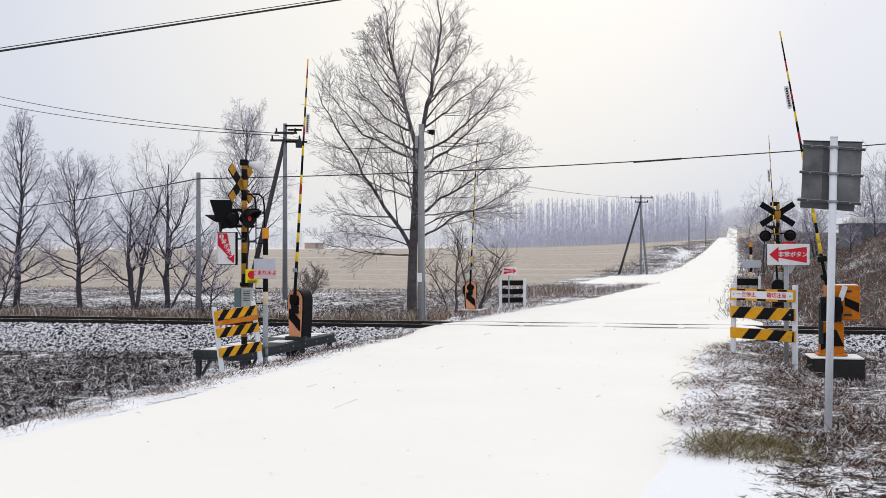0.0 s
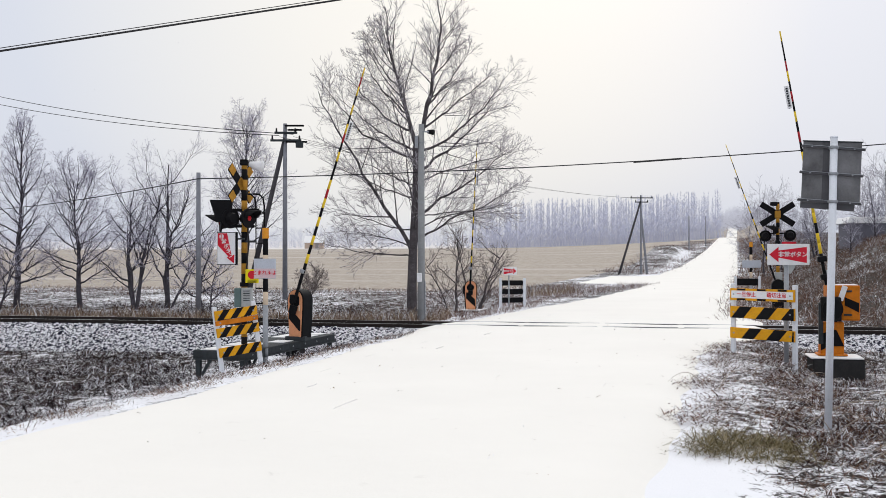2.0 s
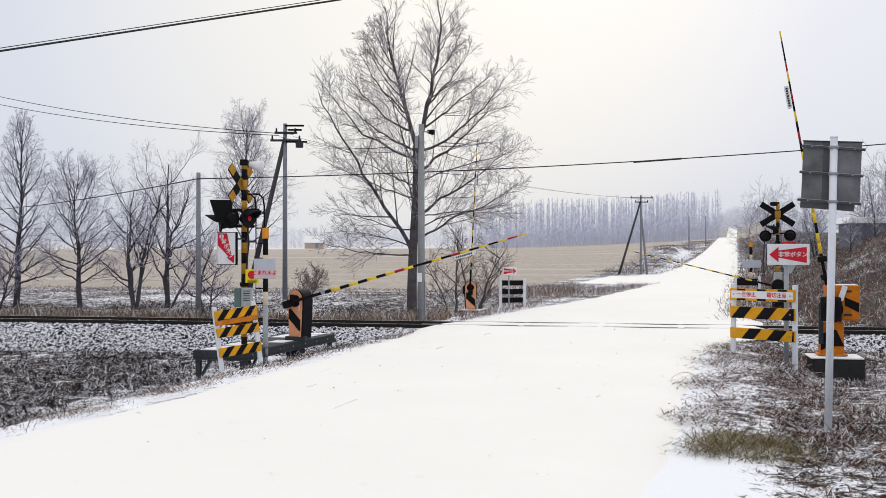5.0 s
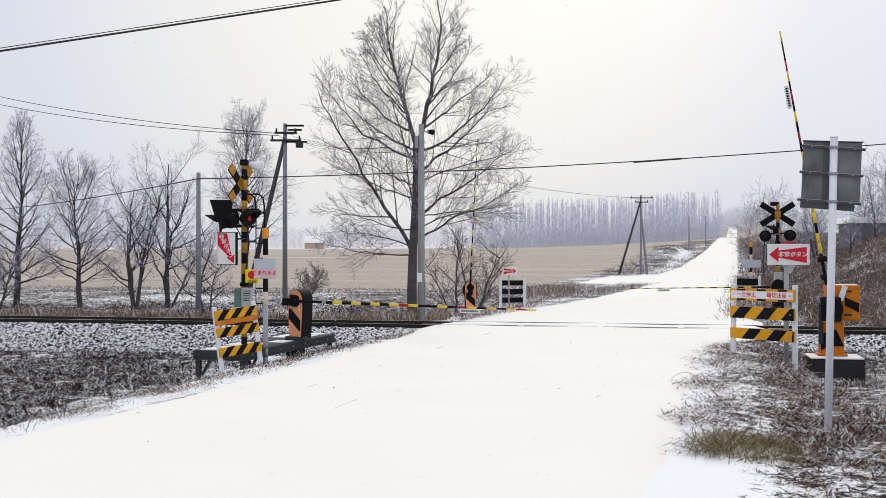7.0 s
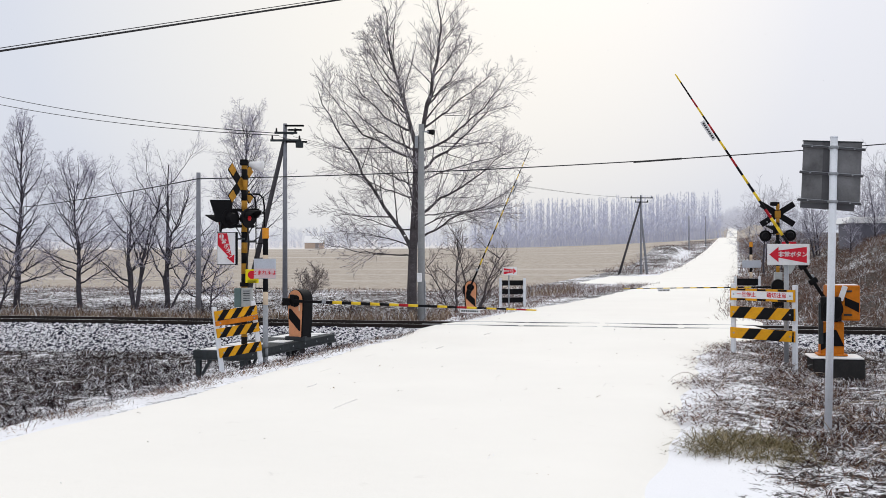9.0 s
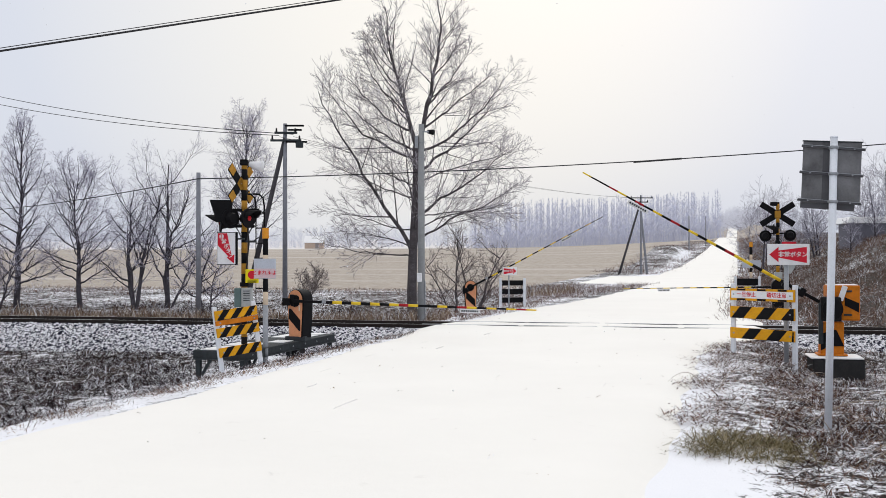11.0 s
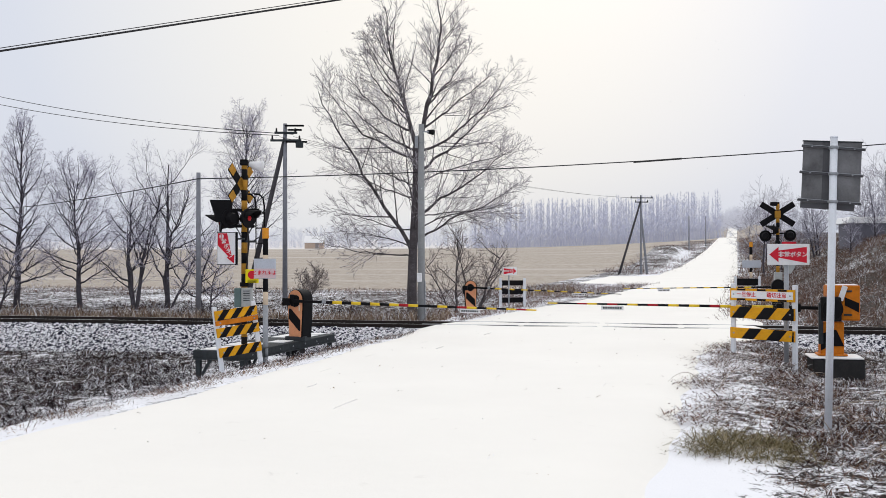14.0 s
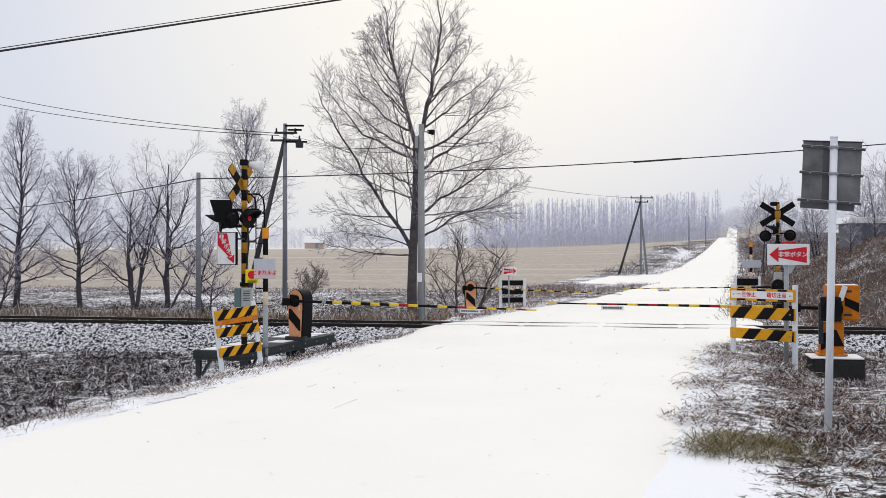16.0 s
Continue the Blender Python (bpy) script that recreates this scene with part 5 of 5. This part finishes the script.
def scatter(n, u0, u1, v0, v1, seed, keep=None, clump=0.0, cut=0.0):
    """Random ground points in a stretch of the road's own coordinates, thinned where keep says no."""
    rng = np.random.default_rng(seed)
    u, v = rng.uniform(u0, u1, n), rng.uniform(v0, v1, n)
    x, y = u * ROAD.x + v * ACROSS.x, u * ROAD.y + v * ACROSS.y
    w = -x * TRACK.y + (y - TRACK_MID.y) * TRACK.x
    ok = np.ones(n, bool) if keep is None else keep(u, v, w, x)
    if clump:
        idx = np.flatnonzero(ok)
        field = np.array([noise.noise(Vector((x[i] / clump, y[i] / clump, seed * 3.7))) for i in idx])
        ok[idx] = field > cut + rng.normal(0, 0.12, len(idx))
    x, y = x[ok], y[ok]
    return np.stack([x, y, land_height(x, y)], -1)


STRAW = strands("dead_straw", [(0.0, (0.018, 0.010, 0.008)), (0.35, (0.062, 0.030, 0.022)), (0.72, (0.165, 0.088, 0.056)), (0.86, (0.38, 0.26, 0.18)), (0.90, (0.76, 0.77, 0.82)), (1.0, (0.84, 0.84, 0.87))])
RUSSET = strands("russet_brush", [(0.0, (0.05, 0.03, 0.026)), (0.4, (0.10, 0.052, 0.042)), (0.62, (0.205, 0.105, 0.072)), (0.70, (0.36, 0.29, 0.25)), (0.74, (0.76, 0.76, 0.81)), (1.0, (0.83, 0.83, 0.87))])
DARK_BRUSH = strands("dark_ditch_brush", [(0.0, (0.012, 0.009, 0.011)), (0.5, (0.028, 0.019, 0.022)), (0.74, (0.085, 0.052, 0.054)), (0.80, (0.60, 0.61, 0.68)), (1.0, (0.82, 0.83, 0.87))])
TAN_GRASS = strands("tall_tan_grass", [(0.0, (0.085, 0.055, 0.042)), (0.5, (0.20, 0.135, 0.10)), (0.88, (0.50, 0.41, 0.31)), (0.92, (0.78, 0.78, 0.82)), (1.0, (0.82, 0.82, 0.86))])
OLIVE = strands("olive_tuft", [(0.0, (0.07, 0.06, 0.03)), (0.6, (0.165, 0.135, 0.07)), (1.0, (0.40, 0.34, 0.23))])
PURPLE_BRUSH = strands("frosted_bank_brush", [(0.0, (0.05, 0.03, 0.026)), (0.5, (0.165, 0.098, 0.074)), (0.84, (0.25, 0.165, 0.13)), (0.92, (0.66, 0.65, 0.69)), (1.0, (0.78, 0.78, 0.82))])

VERGE_U, VERGE_V = [6, 8, 9, 11], [0.8, 0.6, 0.0, -0.45]
near_right = scatter(13000, 7, 23, -0.95, 5.2, 1, lambda u, v, w, x: (w < -2.2) & (v < 1.2 + 0.17 * u) & (v > np.interp(u, VERGE_U, VERGE_V) + 0.3 * np.sin(u * 2.1) + 0.25 * np.sin(u * 5.3 + 1)), 0.40, -0.02)
blades("dry_grass", "flattened dead grass with snow on the near verge", near_right, 12, 0.10, 0.14, 0.0040, 1.42, STRAW, 11, 0.2)
matted = scatter(9000, 7.5, 17, 0.3, 4.2, 51, lambda u, v, w, x: (w < -2.2) & (v < 1.2 + 0.17 * u) & (v > np.interp(u, [8, 10], [1.4, 0.5])), 0.35, -0.02)
blades("matted_grass", "matted brown grass half sunk in snow", matted, 14, 0.085, 0.10, 0.0055, 1.45, STRAW, 52, 0.15)
near_brush = scatter(6500, 8, 24, 0.3, 5.5, 2, lambda u, v, w, x: (w < -2.2) & (v < 1.2 + 0.17 * u), 0.5, 0.06)
blades("dry_brush", "russet dead stalks on the near verge", near_brush, 12, 0.13, 0.13, 0.0042, 1.2, RUSSET, 12)
dark_patches = scatter(8000, 8.5, 22, 0.5, 5.0, 41, lambda u, v, w, x: (w < -2.2) & (v < 1.2 + 0.17 * u), 0.5, 0.04)
blades("dark_brush", "dark matted stems on the near verge", dark_patches, 12, 0.115, 0.12, 0.0050, 1.25, DARK_BRUSH, 42, 0.7)
litter = scatter(7000, 7, 22, -0.7, 5, 13, lambda u, v, w, x: (w < -2.2) & (v < 1.2 + 0.17 * u) & (v > np.interp(u, VERGE_U, VERGE_V) + 0.25 * np.sin(u * 2.6)), 0.5, -0.05)
blades("leaf_litter", "flat brown leaf litter on the near verge", litter, 8, 0.06, 0.11, 0.0075, 1.4, RUSSET, 22, 0.2)
blades("green_tuft", "faded olive grass tuft at the road's edge", scatter(70, 9.2, 10.4, -0.35, 0.55, 3), 60, 0.20, 0.13, 0.0034, 1.3, OLIVE, 13, 0.9)
ditch = scatter(19000, 8, 27, -19, -7.0, 4, lambda u, v, w, x: (w < -2.3) & (v < -8.3 - 0.3 * np.sin(u * 1.7)) & ((v < -9.9) | (u < 13.0)), 0.7, -0.10)
blades("ditch_brush", "dark tangled brush with snow in the ditch", ditch, 9, 0.22, 0.16, 0.0078, 1.15, DARK_BRUSH, 14, 1.0)
fringe = scatter(5200, 8, 21, -9.4, -7.35, 43, lambda u, v, w, x: w < -2.3, 0.6, 0.0)
blades("ditch_brush", "low dark brush thinning out in the snow above the ditch", fringe, 11, 0.10, 0.13, 0.0032, 1.25, DARK_BRUSH, 44, 0.8)
edge_left = scatter(5200, 8, 60, -7.7, -6.5, 5, lambda u, v, w, x: (np.abs(w) > 2.0) & (v < -6.6 + 0.04 * (u - 24) * (u > 26)), 0.5, 0.0)
blades("edge_grass", "short straw poking through snow along the road", edge_left, 10, 0.085, 0.10, 0.0036, 1.15, STRAW, 15)
behind = scatter(34000, 18, 48, -28, -6.0, 6, lambda u, v, w, x: (w > 2.3) & (w < 7.0) & (v < -8.2), 1.5, -0.45)
blades("tall_grass", "tall tan grass along the far side of the track", behind, 12, 0.46, 0.17, 0.0090, 0.55, TAN_GRASS, 16)
bank_left = scatter(32000, 26, 90, -45, -5.0, 7, lambda u, v, w, x: (w > 6.5) & (w < 30) & (v < -6.6 + 0.03 * np.maximum(u - 26, 0)), 1.2, -0.16)
blades("bank_brush", "brown brush and snow before the field", bank_left, 6, 0.22, 0.26, 0.0080, 1.1, RUSSET, 17)
bank_thicket = scatter(9000, 26, 52, -27, -13, 71, lambda u, v, w, x: (w > 6.5) & (w < 15), 1.0, 0.05)
blades("bank_brush", "dark tangled stems under the trees behind the tracks", bank_thicket, 6, 0.34, 0.24, 0.0075, 0.7, DARK_BRUSH, 72)
shoulder = scatter(4200, 28, 66, -13, -4.6, 8, lambda u, v, w, x: (w > 3) & (v < -6.3 + 0.04 * np.maximum(u - 28, 0)) & (np.abs(x - 0.95) + np.abs(w - 8) > 1.6), 1.4, -0.08)
blades("shoulder_brush", "russet weeds beside the road past the crossing", shoulder, 11, 0.25, 0.20, 0.0058, 0.85, RUSSET, 18)
reeds = scatter(60, 43, 47, -8.6, -6.9, 61)
blades("reeds", "tan reed stalks at the edge of the field", reeds, 8, 0.60, 0.10, 0.010, 0.25, TAN_GRASS, 62, 0.5)
right_bank = scatter(12500, 26, 85, -0.2, 15, 9, lambda u, v, w, x: (w > 2.4) & (v < 2 + 0.2 * u), 1.8, -0.2)
blades("bank_brush", "dense brown frosted brush on the right bank", right_bank, 8, 0.36, 0.25, 0.0072, 0.85, PURPLE_BRUSH, 19)
far_verge = scatter(5000, 85, 330, 0.4, 10, 10)
blades("verge_brush", "brown brush along the road's far verge", far_verge, 5, 0.45, 0.6, 0.018, 0.6, PURPLE_BRUSH, 20)
mound = scatter(7000, 92, 300, -13, -5.5, 12, lambda u, v, w, x: v < np.interp(u, [92, 130, 190], [-6.7, -6.0, -5.4]), 6.0, -0.2)
blades("verge_brush", "brown scrub on the bank beside the rising road", mound, 5, 0.28, 0.5, 0.015, 0.7, RUSSET, 21)


# ---- long arching stems on the near verge ----
def arching_stem(a, top, b, r, label="long pale dead stem arching over the grass"):
    a, top, b = Vector(a), Vector(top), Vector(b)
    pts = [a * (1 - f) ** 2 + top * 2 * f * (1 - f) + b * f * f for f in [i / 14 for i in range(15)]]
    v, f = bent_tube(pts, [r * (1 - 0.06 * i) for i in range(15)], 5)
    tagged(mesh_part("dry_stem", v, f, STEM, smooth=True), label, "dead stem", group="dead stems on the verge")


STEM = worn("pale_dead_stem", (0.42, 0.36, 0.31), 0.7)
rng_stem = random.Random(5)
arching_stem((3.75, 10.9, -0.15), (4.1, 10.5, 0.42), (4.9, 10.6, 0.08), 0.010)
arching_stem((3.9, 9.6, -0.15), (4.3, 9.3, 0.25), (4.6, 8.9, -0.1), 0.008)
for i in range(26):
    x = rng_stem.uniform(2.9, 6.0)
    y = rng_stem.uniform(8.2, 15.0)
    dx, dy = rng_stem.uniform(-0.7, 0.7), rng_stem.uniform(-0.4, 0.4)
    z = ground_at(x, y)
    arching_stem((x, y, z - 0.05), (x + dx * 0.4, y + dy * 0.4, z + rng_stem.uniform(0.3, 0.6)), (x + dx, y + dy, z + rng_stem.uniform(-0.05, 0.2)), rng_stem.uniform(0.004, 0.007))


# ---- grit and frozen tyre ruts on the road ----
def road_marks():
    rng = np.random.default_rng(17)
    verts, faces = [], []
    for i in range(26):
        u, v = rng.uniform(5, 40), rng.choice([-5.6, -4.9, -4.0, -3.1, -2.2, -1.5]) + rng.normal(0, 0.12)
        length, half = rng.uniform(0.1, 0.8), rng.uniform(0.003, 0.006)
        o = len(verts)
        for k in range(7):
            f = k / 6
            uu, vv = u + length * f, v + 0.004 * math.sin(5 * f + i) - 0.01 * f
            taper = half * math.sin(math.pi * (0.08 + 0.84 * f))
            for side, lift in ((-1, 0.0), (0, 0.010), (1, 0.0)):
                p = ROAD * uu + ACROSS * (vv + side * taper)
                verts.append((p.x, p.y, float(road_height(uu)) + 0.022 + lift))
        for k in range(6):
            a = o + 3 * k
            faces += [(a, a + 1, a + 4, a + 3), (a + 1, a + 2, a + 5, a + 4)]
    tagged(mesh_part("frozen_ruts", verts, faces, RUT), "thin grey frozen rut edges in the road snow", "snow ruts", kind="stuff")
    pts = []
    for i in range(60):
        p = ROAD * rng.uniform(5, 26) + ACROSS * rng.uniform(-6.2, -0.8)
        pts.append((p.x, p.y, float(road_height(p.dot(ROAD))) + 0.045))
    blades("road_litter", "scattered bits of straw and grit on the snow", pts, 3, 0.03, 0.02, 0.005, 1.5, STRAW, 33, 0.05)


RUT = snow_material("grey_rut_snow", (0.80, 0.79, 0.79))
road_marks()


# ---- a light fall of snow: two sheets of loose flakes that sink at their own pace ----
def snowfall(count, seed, size):
    rng = np.random.default_rng(seed)
    base = np.array([(1, 0, 0), (-1, 0, 0), (0, 1, 0), (0, -1, 0), (0, 0, 1), (0, 0, -1)], float)
    tris = [(0, 2, 4), (2, 1, 4), (1, 3, 4), (3, 0, 4), (2, 0, 5), (1, 2, 5), (3, 1, 5), (0, 3, 5)]
    verts, faces = [], []
    for i in range(count):
        y = rng.uniform(4.5, 30)
        p = np.array([rng.uniform(-0.5, 0.5) * y, y, rng.uniform(0, 32)])
        o = len(verts)
        verts += (base * rng.uniform(0.6, 1.3, (6, 1)) * size + p).tolist()
        faces += [tuple(o + k for k in f) for f in tris]
    ob = mesh_part("falling_snow", verts, faces, SNOW_SOFT)
    return tagged(ob, "sparse white snowflakes drifting down", "snow", kind="stuff")


SNOWFALL = snowfall(420, 71, 0.0055)
SNOWFALL_SLOW = snowfall(300, 72, 0.0045)


def motions():
    def swing(boom, pivot, rows):
        walk(boom, [(t, pose(*pivot, 0, -a, 0)) for t, a in rows])
    swing(BOOM_NEAR_LEFT, (0, -0.10, 0.74), [(0.0, 86.7), (1.1, 86.7), (1.3, 85.3), (1.5, 82.2), (2.0, 72.6), (2.75, 59.0), (3.5, 45.0), (4.2, 31.5), (5.0, 16.0), (5.7, 2.5), (5.95, -1.2), (6.2, -1.6), (16.0, -1.6)])
    swing(BOOM_FAR_LEFT, (0, -0.10, 0.74), [(0.0, 87.2), (7.8, 87.2), (8.1, 84.8), (8.5, 76.0), (9.0, 66.5), (9.2, 62.9), (10.25, 42.0), (11.3, 21.8), (11.6, 15.2), (12.0, 7.5), (12.4, 0.0), (12.65, -2.1), (16.0, -2.1)])
    swing(BOOM_NEAR_RIGHT, (0, 0, 0.80), [(0.0, 80.1), (7.5, 80.1), (7.8, 75.6), (8.0, 73.0), (8.3, 68.3), (8.6, 63.7), (9.0, 57.6), (9.2, 54.2), (10.25, 39.2), (11.3, 25.2), (11.6, 20.8), (11.9, 17.0), (12.2, 12.8), (12.5, 8.6), (12.8, 4.6), (13.1, 1.2), (13.3, 0.5), (16.0, 0.5)])
    swing(BOOM_FAR_RIGHT, (0, 0, 0.72), [(0.0, 86.8), (1.1, 86.8), (1.4, 83.3), (1.8, 74.8), (2.2, 66.8), (2.6, 58.6), (3.0, 50.5), (3.4, 43.0), (3.8, 35.5), (4.2, 28.5), (5.0, 14.0), (5.7, 1.5), (6.0, -1.0), (16.0, -1.0)])
    walk(SNOWFALL, [(0.0, pose(1.5, 0, 0)), (16.0, pose(-2.5, 0, -24.0))])
    walk(SNOWFALL_SLOW, [(0.0, pose(1.0, 0, 0)), (16.0, pose(-3.0, 0, -17.0))])


motions()
